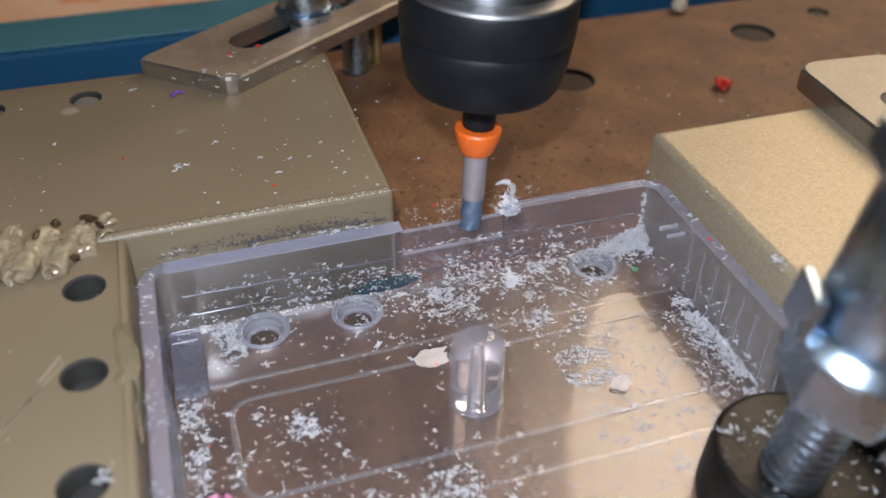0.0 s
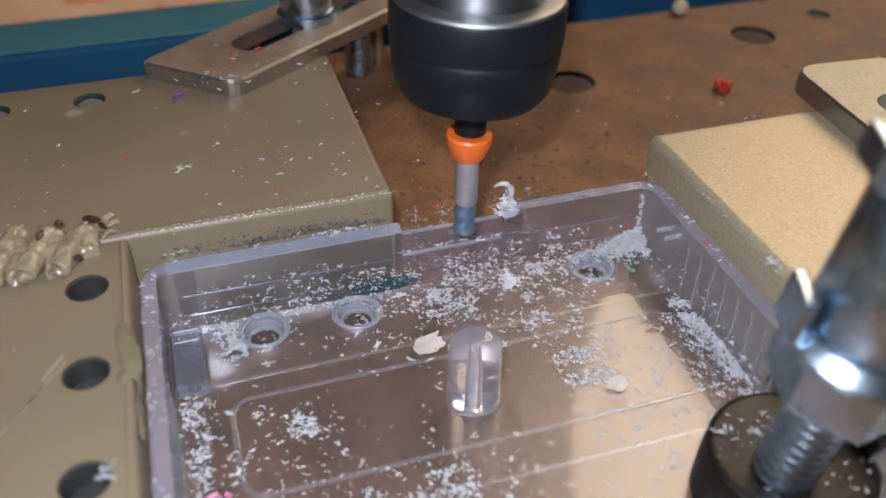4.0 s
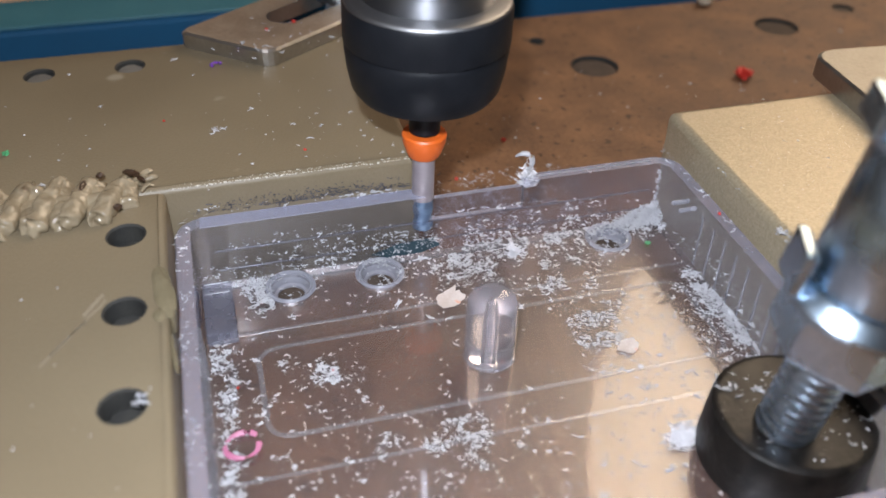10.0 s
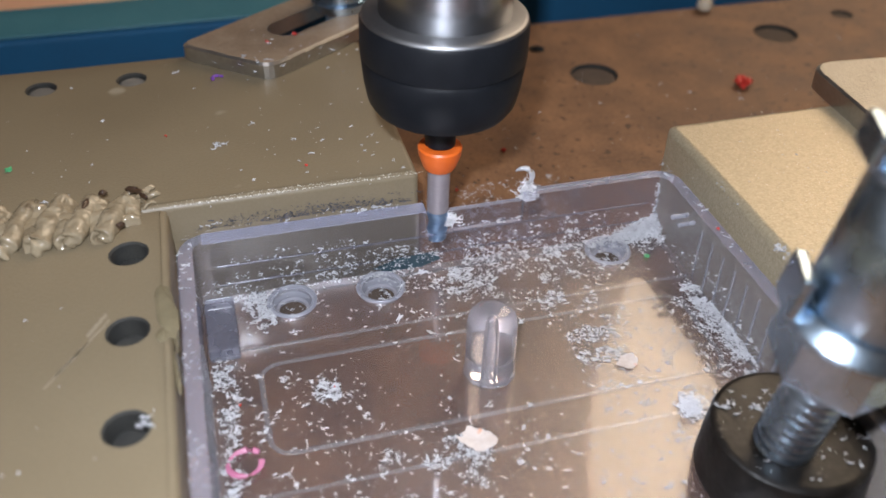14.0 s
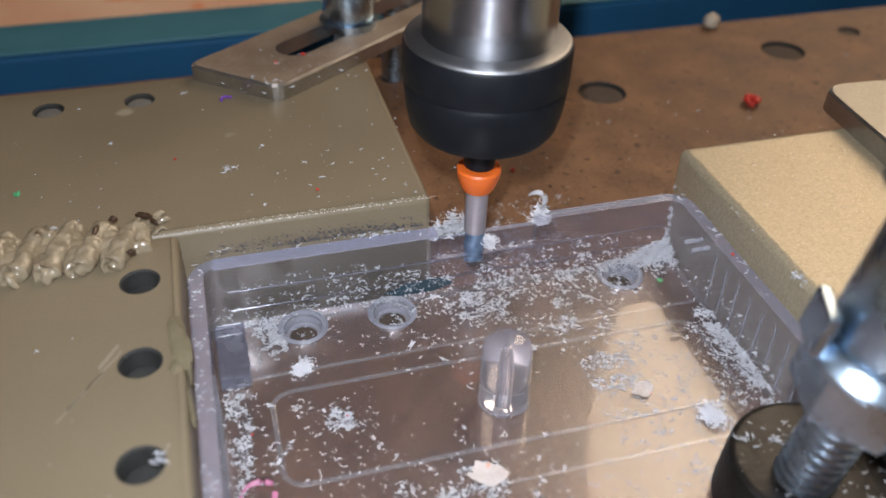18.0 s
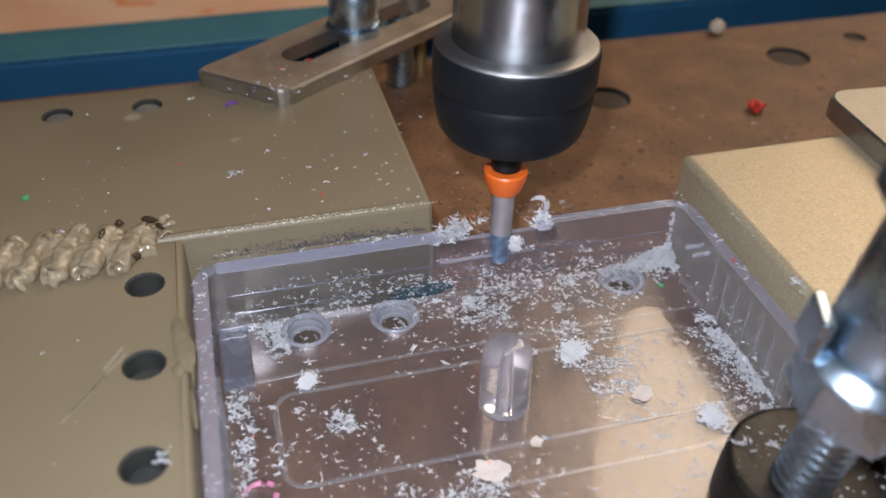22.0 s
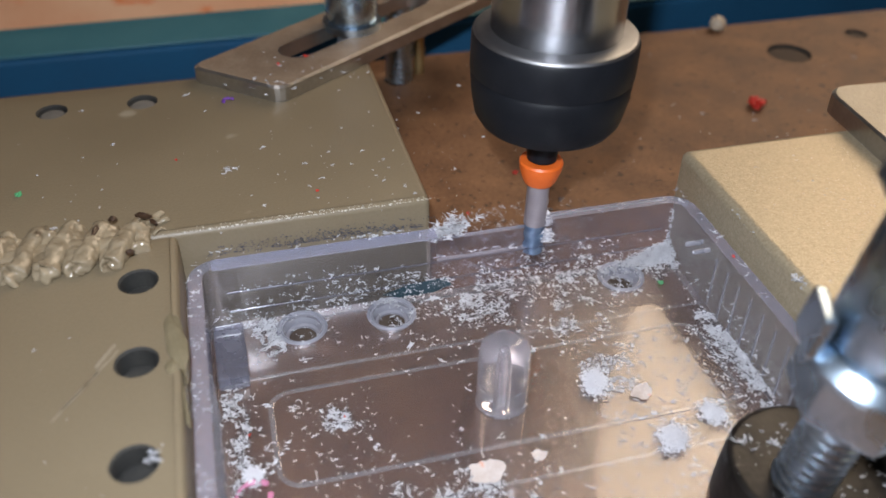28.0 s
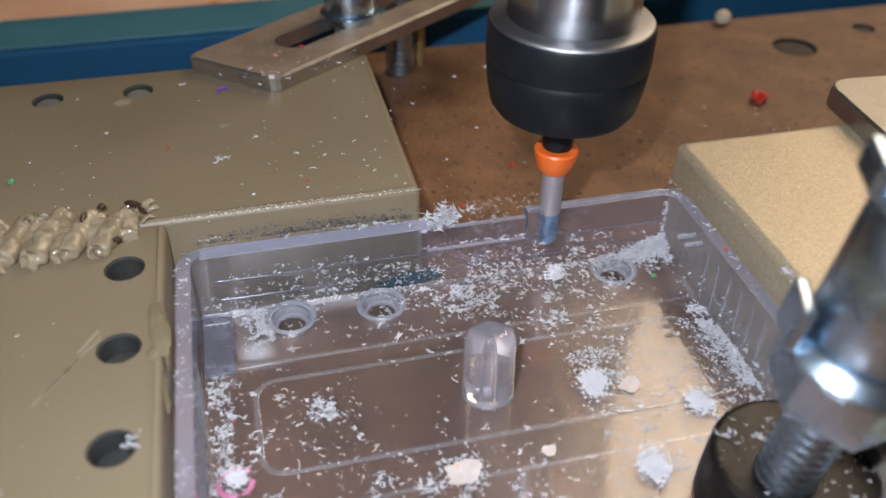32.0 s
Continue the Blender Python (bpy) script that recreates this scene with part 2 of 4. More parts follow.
# ---- building helpers ----


def empty(name, m=None):
    ob = new(name)
    ob.empty_display_size = 0.002
    if m is not None:
        ob.matrix_world = m
    return ob


def part(name, bm, mat, parent=None, label="", smooth=False, more=()):
    """Links a bmesh, built in millimetres, as one mesh object."""
    bmesh.ops.scale(bm, vec=(MM, MM, MM), verts=bm.verts)
    me = bpy.data.meshes.new(name)
    bm.to_mesh(me)
    bm.free()
    for m in (mat, *more):
        me.materials.append(m)
    if smooth:
        for p in me.polygons:
            p.use_smooth = True
        me.set_sharp_from_angle(angle=radians(38))
    ob = new(name, me)
    if parent is not None:
        ob.parent = parent
    if label:
        ob["label"] = label
    return ob


def box(x0, x1, y0, y1, z0, z1, bevel=0.0, seg=2):
    bm = bmesh.new()
    bmesh.ops.create_cube(bm, size=1, matrix=Matrix.LocRotScale(((x0 + x1) / 2, (y0 + y1) / 2, (z0 + z1) / 2), None, (x1 - x0, y1 - y0, z1 - z0)))
    if bevel:
        bmesh.ops.bevel(bm, geom=bm.edges[:], offset=bevel, segments=seg, affect="EDGES", profile=0.5)
    return bm


def lathe(profile, n=48, cx=0.0, cy=0.0, close=True):
    """A solid of revolution about z from (radius, z) pairs, from the bottom up."""
    bm = bmesh.new()
    rings = []
    for r, z in profile:
        if r < 1e-6:
            rings.append([bm.verts.new((cx, cy, z))])
        else:
            rings.append([bm.verts.new((cx + r * math.cos(2 * math.pi * k / n), cy + r * math.sin(2 * math.pi * k / n), z)) for k in range(n)])
    for a, b in zip(rings, rings[1:]):
        for k in range(n):
            j = (k + 1) % n
            if len(a) == 1 and len(b) == 1:
                continue
            if len(a) == 1:
                bm.faces.new((a[0], b[j], b[k]))
            elif len(b) == 1:
                bm.faces.new((a[k], a[j], b[0]))
            else:
                bm.faces.new((a[k], a[j], b[j], b[k]))
    if close:
        if len(rings[0]) > 1:
            bm.faces.new(rings[0][::-1])
        if len(rings[-1]) > 1:
            bm.faces.new(rings[-1])
    bmesh.ops.recalc_face_normals(bm, faces=bm.faces[:])
    return bm


def outline(x0, x1, y0, y1, r, n=6):
    """A rounded rectangle, counter-clockwise."""
    pts = []
    for cx, cy, a0 in ((x1 - r, y1 - r, 0), (x0 + r, y1 - r, 90), (x0 + r, y0 + r, 180), (x1 - r, y0 + r, 270)):
        for k in range(n + 1):
            a = radians(a0 + 90 * k / n)
            pts.append((cx + r * math.cos(a), cy + r * math.sin(a)))
    return pts


def prism(pts, z0, z1, bevel=0.0, seg=2):
    bm = bmesh.new()
    lo = [bm.verts.new((x, y, z0)) for x, y in pts]
    hi = [bm.verts.new((x, y, z1)) for x, y in pts]
    n = len(pts)
    bm.faces.new(lo[::-1])
    bm.faces.new(hi)
    for k in range(n):
        bm.faces.new((lo[k], lo[(k + 1) % n], hi[(k + 1) % n], hi[k]))
    if bevel:
        edges = [e for e in bm.edges if abs(e.verts[0].co.z - e.verts[1].co.z) < 1e-6]
        bmesh.ops.bevel(bm, geom=edges, offset=bevel, segments=seg, affect="EDGES", profile=0.5)
    return bm


def plate_with_bores(loop, bores, z0, z1, bevel, bore_mat=1):
    """A slab with an outline and round holes right through it, and a rounded top edge."""
    bm = bmesh.new()
    steps = 4
    loops = []
    n = len(loop)
    # outward normals of the outline, for the rounded edge
    offs = []
    for k in range(n):
        (ax, ay), (bx, by), (dx, dy) = loop[k - 1], loop[k], loop[(k + 1) % n]
        n1 = Vector((by - ay, ax - bx)).normalized()
        n2 = Vector((dy - by, bx - dx)).normalized()
        offs.append((n1 + n2) / max(0.3, 1 + n1.dot(n2)))
    levels = [(0, z0), (0, z1 - bevel)] + [(bevel * (1 - math.cos(radians(90 * s / steps))), z1 - bevel + bevel * math.sin(radians(90 * s / steps))) for s in range(1, steps + 1)]
    for d, z in levels:
        loops.append([bm.verts.new((x - o.x * d, y - o.y * d, z)) for (x, y), o in zip(loop, offs)])
    for a, b in zip(loops, loops[1:]):
        for k in range(n):
            bm.faces.new((a[k], a[(k + 1) % n], b[(k + 1) % n], b[k]))
    top = [bm.edges.get((loops[-1][k], loops[-1][(k + 1) % n])) for k in range(n)]
    bot = [bm.edges.get((loops[0][k], loops[0][(k + 1) % n])) for k in range(n)]
    m = 28
    for x, y, r in bores:
        prev = None
        for rr, z in ((r, z0), (r, z1 - 0.25), (r + 0.25, z1)):
            vs = [bm.verts.new((x + rr * math.cos(2 * math.pi * k / m), y + rr * math.sin(2 * math.pi * k / m), z)) for k in range(m)]
            es = [bm.edges.new((vs[k], vs[(k + 1) % m])) for k in range(m)]
            if prev:
                for k in range(m):
                    bm.faces.new((prev[(k + 1) % m], prev[k], vs[k], vs[(k + 1) % m])).material_index = bore_mat
            else:
                bot += es
            prev = vs
        top += es
    bmesh.ops.triangle_fill(bm, edges=top, use_beauty=True)
    bmesh.ops.triangle_fill(bm, edges=bot, use_beauty=True)
    bmesh.ops.recalc_face_normals(bm, faces=bm.faces[:])
    return bm


# ---- bed, beam, room ----
bed = part("machine_bed", plate_with_bores(
    [(-260, -240), (260, -240), (260, 86), (-260, 86)],
    [(49.3, 57.8, 4.9), (99.2, 67.5, 4.8), (41.5, 72.5, 1.6), (121.3, 73.5, 2.4), (-4, 57, 3.4), (7.6, 75, 2.6)], -18, 0, 0.8), M_MDF, more=(M_HOLE_SHADE,))
tagged(bed, "brown fibreboard machine bed with drilled clamping holes", "machine bed", kind="structure")
# dark slab added under the bed so its holes end in shade
part("hole_backing", box(-258, 258, -238, 84, -24, -18.2), M_HOLE_SHADE, bed)

beam = tagged(empty("frame_beam"), "dark blue painted steel frame beam behind the bed", "frame beam", kind="structure")
part("beam_body", box(-300, 300, 100, 113, -60, 1.6, 1.2), M_BLUE, beam)
part("edge_strip", box(-300, 300, 100.4, 116.5, 1.61, 2.3, 0.3), M_TEAL, beam, "lighter teal top strip")
panel = part("pale_table_top", box(-700, 700, 124, 900, -62, -40, 1.5), M_PINE)
tagged(panel, "peach coloured wooden table top behind the machine", "table top", kind="structure")

for nm, bm in (("floor", box(-1500, 1500, -1500, 1500, -820, -800)), ("wall_north", box(-1500, 1500, 1500, 1520, -800, 1600)),
               ("wall_south", box(-1500, 1500, -1520, -1500, -800, 1600)), ("wall_east", box(1500, 1520, -1500, 1500, -800, 1600)),
               ("wall_west", box(-1520, -1500, -1500, 1500, -800, 1600)), ("ceiling", box(-1520, 1520, -1520, 1520, 1600, 1620))):
    tagged(part(nm, bm, M_WALL), "plain painted workshop surface", "wall", kind="structure")

bead = part("bead", lathe([(0.9, 0.02), (1.7, 0.5), (2.0, 1.5), (1.7, 2.5), (0.9, 3.2), (0, 3.4)], 24, 89.2, 83.6), M_CREAM, None, smooth=True)
tagged(bead, "small cream plastic bead on the rear edge of the bed", "bead")

# ---- fixture boards ----
rear_board = tagged(empty("rear_fixture_board"), "olive painted fixture board with drilled holes, glued to its neighbour", "fixture board", group="fixture boards")
part("board", plate_with_bores(outline(-150, -3.1, 2.0, 48, 0.8, 3), [(-42.2, 40.7, 2.2), (-56.2, 40.5, 2.2), (-70.2, 40.3, 2.2), (-84.2, 40.1, 2.2)], 0.05, 18.1, 1.0), M_BOARD, rear_board, smooth=True, more=(M_HOLE_SHADE,))
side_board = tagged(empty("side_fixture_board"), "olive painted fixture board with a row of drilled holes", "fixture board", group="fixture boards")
part("board", plate_with_bores(outline(-150, -37.5, -110, 1.9, 0.8, 3), [(-42.3, -7.2 - 14.45 * k, 2.2) for k in range(6)], 0.05, 18.1, 1.0), M_BOARD, side_board, smooth=True, more=(M_HOLE_SHADE,))
scratch = bmesh.new()
for x, y, dx, dy, w in ((-50.6, -28.6, 6.4, 9.4, 0.10), (-49.8, -27.2, 3.6, 5.2, 0.07), (-46.6, -21.5, 2.0, 3.4, 0.16)):
    vs = [scratch.verts.new((x + dx * k / 8 + w * sd + 0.12 * math.sin(3 * k), y + dy * k / 8 - w * sd, 18.112)) for k in range(9) for sd in (-1, 1)]
    for k in range(8):
        scratch.faces.new((vs[2 * k], vs[2 * k + 1], vs[2 * k + 3], vs[2 * k + 2]))
part("scratch", scratch, M_SCUFF, side_board, "pale scratch in the paint")
right_block = tagged(empty("clamped_fixture_block"), "olive painted fixture block with a grainy top beside the clear box", "fixture board", group="fixture boards")
part("board", plate_with_bores(outline(37.3, 120, -100, 6.2, 1.2, 4), [], 0.05, 18.1, 1.3), M_BLOCK, right_block, smooth=True, more=(M_HOLE_SHADE,))

# fillers added in the holes; the side board's wear the bore's shade colour
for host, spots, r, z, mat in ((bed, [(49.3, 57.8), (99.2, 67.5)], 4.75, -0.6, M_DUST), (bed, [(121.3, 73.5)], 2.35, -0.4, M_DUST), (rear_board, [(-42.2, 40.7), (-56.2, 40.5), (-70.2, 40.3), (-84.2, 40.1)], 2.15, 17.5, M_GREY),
                                (side_board, [(-42.3, -7.2 - 14.45 * k) for k in range(6)], 2.15, 15.8, M_HOLE_SHADE)):
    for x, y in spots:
        part("hole_filler", lathe([(r, z - 1.5), (r, z - 0.3), (r * 0.8, z), (0, z + 0.1)], 24, x, y), mat, host, "dark filler added inside the hole")

# ---- clear box ----
X0, X1, Y0, Y1, RIM, FLOOR = -37.3, 37.0, -62.4, 2.0, 13.0, 3.0
box_thing = tagged(empty("clear_box"), "clear plastic enclosure half with a notch milled in its rear wall", "enclosure")


def wall_ring(x0, x1, y0, y1, r, w, z0, z1, notch):
    """The four walls as one closed ring; between the notch's ends the rear wall is lower, with a ledge inside."""
    bm = bmesh.new()
    o, i = outline(x0, x1, y0, y1, r, 6), outline(x0 + w, x1 - w, y0 + w, y1 - w, max(r - w, 0.6), 6)
    # extra stations along the rear wall (it runs from the right corner to the left one)
    k = 6
    sx = [notch[1] + 0.01, notch[1], notch[0], notch[0] - 0.01]
    o = o[:k + 1] + [(s, y1) for s in sx] + o[k + 1:]
    i = i[:k + 1] + [(s, y1 - w) for s in sx] + i[k + 1:]
    n = len(o)
    high_o = [z1] * n
    high_i = [z1] * n
    for q in (k + 2, k + 3):
        high_o[q], high_i[q] = notch[2], notch[3]
    c = 0.35
    lo_o = [bm.verts.new((*p, z0)) for p in o]
    hi_o = [bm.verts.new((*p, z - c)) for p, z in zip(o, high_o)]
    mid = [((a[0] * 0.88 + b[0] * 0.12), (a[1] * 0.88 + b[1] * 0.12)) for a, b in zip(o, i)]
    hi_m = [bm.verts.new((*p, z)) for p, z in zip(mid, high_o)]
    mid2 = [((a[0] * 0.45 + b[0] * 0.55), (a[1] * 0.45 + b[1] * 0.55)) for a, b in zip(o, i)]
    hi_n = [bm.verts.new((*p, z)) for p, z in zip(mid2, high_o)]
    hi_p = [bm.verts.new((*p, z)) for p, z in zip(mid2, high_i)] 
    hi_i = [bm.verts.new((*p, z)) for p, z in zip(i, high_i)]
    lo_i = [bm.verts.new((*p, z0)) for p in i]
    cols = [lo_o, hi_o, hi_m, hi_n, hi_p, hi_i, lo_i]
    for a, b in zip(cols, cols[1:] + cols[:1]):
        for q in range(n):
            j = (q + 1) % n
            vs = []
            for v in (a[q], a[j], b[j], b[q]):
                if not any((v.co - u.co).length < 1e-7 for u in vs):
                    vs.append(v)
            if len(vs) > 2:
                bm.faces.new(vs)
    bmesh.ops.remove_doubles(bm, verts=bm.verts[:], dist=1e-5)
    bmesh.ops.recalc_face_normals(bm, faces=bm.faces[:])
    bm.normal_update()
    for f in bm.faces:
        if f.normal.z > 0.4:
            f.material_index = 1
    return bm


walls = part("box_wall", wall_ring(X0, X1, Y0, Y1, 4.0, 2.1, 0.1, RIM, (-2.6, 12.3, 11.5, 8.4)), M_CLEAR, box_thing, more=(M_RIM,))
CUPS = [(-23.0, -3.5), (-10.2, -3.6), (25.3, -3.5)]
floor_bm = plate_with_bores(outline(X0 + 2.15, X1 - 2.15, Y0 + 2.15, Y1 - 2.15, 1.2, 4), [(x, y, 2.75) for x, y in CUPS], 0.6, FLOOR, 0.05, 0)
box_floor = part("box_floor", floor_bm, M_FLOOR, box_thing)
for x, y in CUPS:
    part("screw_well", lathe([(1.95, 0.7), (1.95, 1.55), (2.35, 1.75), (2.45, 2.3), (2.95, 2.75), (3.15, 3.28), (3.35, 3.32), (3.5, 3.2), (3.55, 3.01), (2.74, 3.005), (2.7, 2.2), (2.7, 0.7)], 48, x, y, close=False), M_FROST, box_thing, "frosted countersunk screw well", True)
    part("well_dirt", lathe([(1.94, 1.25), (1.5, 1.38), (0.7, 1.3), (0, 1.42)], 24, x, y, close=False), M_DUST, box_thing, "brown dirt in the screw hole", True)
pillar = part("pillar", lathe([(0, 11.6), (0.4, 11.5), (0.55, 11.2), (0.6, FLOOR + 0.004), (3.25, FLOOR + 0.004), (3.4, 3.12), (3.34, 3.5), (3.28, 4.2), (3.2, 11.3), (3.08, 12.1), (2.75, 12.85), (2.2, 13.4), (1.5, 13.68), (0.8, 13.76), (0, 13.76)], 64, 0.0, -23.4, close=False), M_LENS, box_thing, "clear domed pillar with a bore in its foot", True)


def ring_step(x0, x1, y0, y1, r, w, z0, z1):
    bm = bmesh.new()
    o, i = outline(x0, x1, y0, y1, r, 5), outline(x0 + w, x1 - w, y0 + w, y1 - w, max(r - w, 0.3), 5)
    n = len(o)
    cols = [[bm.verts.new((*p, z)) for p in q] for q, z in ((o, z0), ([(a[0] * 0.8 + b[0] * 0.2, a[1] * 0.8 + b[1] * 0.2) for a, b in zip(o, i)], z1), ([(a[0] * 0.2 + b[0] * 0.8, a[1] * 0.2 + b[1] * 0.8) for a, b in zip(o, i)], z1), (i, z0))]
    for a, b in zip(cols, cols[1:] + cols[:1]):
        for q in range(n):
            bm.faces.new((a[q], a[(q + 1) % n], b[(q + 1) % n], b[q]))
    bmesh.ops.recalc_face_normals(bm, faces=bm.faces[:])
    return bm


part("recess_edge", ring_step(-29.2, 31.2, -30.9, -15.0, 3.0, 0.7, FLOOR + 0.004, FLOOR + 0.06), M_LINE, box_thing, "soft moulded edge round the label recess")
for y, w in ((-12.2, 0.55), (-36.5, 0.55)):
    part("floor_rib", box(-33.6, 34.4, y, y + w, FLOOR + 0.004, FLOOR + 0.035, 0.012, 1), M_LINE, box_thing, "low moulded line across the floor")
part("rim_lip", box(X0 + 3.4, -2.7, -0.75, 1.7, RIM + 0.004, RIM + 0.16, 0.06, 2), M_RIM, box_thing, "pale lip along the top of the rear wall")
part("rim_ridge", box(12.6, 32.6, 0.75, 1.0, RIM + 0.004, RIM + 0.14, 0.05, 1), M_FROST, box_thing, "fine ridge along the rear rim")
for z in (5.0, 8.3):
    part("wall_line", box(-32.5, 32.8, -0.36, -0.115, z, z + 0.3, 0.08, 1), M_CLEAR, box_thing, "faint moulded line along the rear wall")
# thin dark sheet drawn where the gap by the board's corner is in shadow
shade_sheet = bmesh.new()
iv = [[shade_sheet.verts.new((x, y, z)) for x, z in ((-10.8, 4.0), (-8.5, 3.1), (-3.5, 3.05), (-0.4, 4.0), (-1.5, 5.6), (-7.0, 5.2))] for y in (-0.42, -0.37)]
shade_sheet.faces.new(iv[0])
shade_sheet.faces.new(iv[1][::-1])
for k in range(6):
    shade_sheet.faces.new((iv[0][k], iv[1][k], iv[1][(k + 1) % 6], iv[0][(k + 1) % 6]))
part("gap_shade", shade_sheet, M_GAP_SHADE, box_thing, "dark blue-green sheet for the gap's shadow at the foot of the rear wall")
part("side_tab", box(-34.9, -30.9, -13.4, -2.6, FLOOR + 0.01, 5.2, 0.3), M_TAB, box_thing, "satin clear snap tab")
# two highlight lines across the tab, drawn as thin pale bars
for y in (-3.1, -5.2):
    part("tab_highlight", box(-34.6, -31.3, y - 0.08, y + 0.08, 5.204, 5.3, 0.03, 1), M_FROST, box_thing, "thin frosted bar standing for a highlight across the snap tab")
for k in range(11):
    y = -12.6 - 3.05 * k
    for x0, x1 in ((34.7, 34.88), (-35.18, -35.0)):
        if x0 > 0 or y < -16:
            part("wall_rib", box(x0, x1, y - 0.22, y + 0.22, FLOOR + 0.01, 11.4, 0.06, 1), M_RIB, box_thing)
for y in (-8.6, -10.6):
    part("snap_nub", box(31.8, 34.65, y - 0.3, y + 0.3, 11.3, 12.0, 0.2, 1), M_FROST, box_thing, "small bright snap ridge")
for o in box_thing.children:
    o.visible_shadow = o is pillar

# ---- spindle ----
spindle = tagged(empty("milling_spindle"), "steel spindle with a black collet nut and an orange-ringed cutter", "spindle")
LEAN = 2.7
part("shaft", lathe([(7.9, 41.5), (8.4, 42.2), (8.4, 92)], 64), M_STEEL, spindle, "bright turned steel shaft", True)
nut = part("collet_nut", lathe([(3.0, 29.4), (7.0, 29.0), (9.0, 29.4), (9.8, 30.6), (10.3, 33.0), (10.62, 35.9), (10.28, 36.6), (10.7, 36.75), (10.75, 37.0), (10.75, 41.2), (10.55, 41.6), (8.45, 41.65)], 72), M_BLACK, spindle, "matt black collet nut", True)
part("nut_face", lathe([(8.42, 41.66), (10.55, 41.66), (10.5, 41.85), (10.3, 42.05), (10.0, 42.12), (8.42, 42.3)], 72), M_SATIN, nut, "bright sloping steel face", True)
part("collet", lathe([(1.62, 27.6), (2.9, 28.0), (3.2, 29.6), (1.62, 29.7)], 32), M_BLACK, spindle, "dark collet nose", True)
part("collet_stub", lathe([(1.62, 22.9), (2.1, 23.2), (2.3, 26.5), (2.6, 29.2)], 32), M_BLACK, spindle, "dark collet stub", True)
cutter = part("shank", lathe([(1.6, 12.2), (1.6, 29.0)], 32), M_SHANK, spindle, "grey carbide shank", True)
part("depth_ring", lathe([(1.62, 19.2), (2.1, 19.3), (2.4, 19.8), (3.0, 21.6), (3.1, 22.6), (2.9, 22.9), (1.62, 22.9)], 40), M_ORANGE, cutter, "orange plastic depth ring", True)
fb = bmesh.new()
fr = []
for s in range(15):
    z = 7.2 + s * (12.2 - 7.2) / 14
    row = []
    for k in range(24):
        a = 2 * math.pi * k / 24
        r = 1.55 * (0.80 + 0.20 * abs(math.cos(a - s * 0.42)))
        row.append(fb.verts.new((r * math.cos(a), r * math.sin(a), z)))
    fr.append(row)
for a, b in zip(fr, fr[1:]):
    for k in range(24):
        fb.faces.new((a[k], a[(k + 1) % 24], b[(k + 1) % 24], b[k]))
fb.faces.new(fr[0][::-1])
fb.faces.new(fr[-1])
part("flute", fb, M_FLUTE, cutter, "blue coated cutting flutes", True)

# ---- strap clamps ----


def thread(bm, cx, cy, z0, z1, r, pitch=1.0, n=20, deep=0.05):
    """A rod with a helical ridge, closed at both ends."""
    rows, steps = [], int((z1 - z0) / pitch * 6)
    for s in range(steps + 1):
        z = z0 + (z1 - z0) * s / steps
        row = []
        for k in range(n):
            a = 2 * math.pi * k / n
            ph = ((z - z0) / pitch + k / n) % 1.0
            rr = r - deep * r * abs(2 * ph - 1)
            row.append(bm.verts.new((cx + rr * math.cos(a), cy + rr * math.sin(a), z)))
        rows.append(row)
    for a, b in zip(rows, rows[1:]):
        for k in range(n):
            bm.faces.new((a[k], a[(k + 1) % n], b[(k + 1) % n], b[k]))
    bm.faces.new(rows[0][::-1])
    bm.faces.new(rows[-1])
    return bm


def hexagon(r, z0, z1, cx=0.0, cy=0.0, turn=0.0):
    pts = [(cx + r * math.cos(radians(60 * k + turn)), cy + r * math.sin(radians(60 * k + turn))) for k in range(6)]
    return prism(pts, z0, z1, 0.35, 2)


def slotted_strap(length, width, z0, z1, slot, r=2.0, skew=0.0):
    bm = bmesh.new()
    rim = outline(0, length, -width / 2, width / 2, r, 4)
    s0, s1, sw = slot
    hole = outline(s0, s1, -sw / 2, sw / 2, sw / 2 - 0.01, 6)
    c = 0.4

    def loop(pts, z):
        return [bm.verts.new((x, y, z)) for x, y in pts]

    def shrink(pts, d):
        mx, my = length / 2, 0
        return [(x - math.copysign(min(d, abs(x - mx)), x - mx), y - math.copysign(min(d, abs(y)), y)) for x, y in pts]

    a = [loop(rim, z0), loop(rim, z1 - c), loop(shrink(rim, c), z1)]
    b = [loop(hole, z0), loop(hole, z1)]
    for seq, flip in ((a, False), (b, True)):
        n = len(seq[0])
        for p, q in zip(seq, seq[1:]):
            for k in range(n):
                f = (p[k], p[(k + 1) % n], q[(k + 1) % n], q[k])
                bm.faces.new(f[::-1] if flip else f)
    for top in (0, 1):
        es = []
        for seq in (a, b):
            v = seq[-1] if top else seq[0]
            es += [bm.edges.get((v[k], v[(k + 1) % len(v)])) for k in range(len(v))]
        bmesh.ops.triangle_fill(bm, edges=es, use_beauty=True)
    for v in bm.verts:
        if v.co.x < 8:
            v.co.x -= skew * v.co.y
    bmesh.ops.recalc_face_normals(bm, faces=bm.faces[:])
    bm.normal_update()
    for f in bm.faces:
        if abs(f.normal.z) < 0.8:
            f.material_index = 1
    return bm


strap = tagged(empty("strap_clamp", pose(-27.2 * MM, 40.7 * MM, 0, 0, 0, 35.5)), "worn slotted steel strap clamp pressing on the fixture board", "clamp", group="strap clamps")
part("strap", slotted_strap(78, 18, 18.15, 20.9, (11, 48, 6.6), 2.0, 0.25), M_STRAP, strap, smooth=False, more=(M_CHROME,))
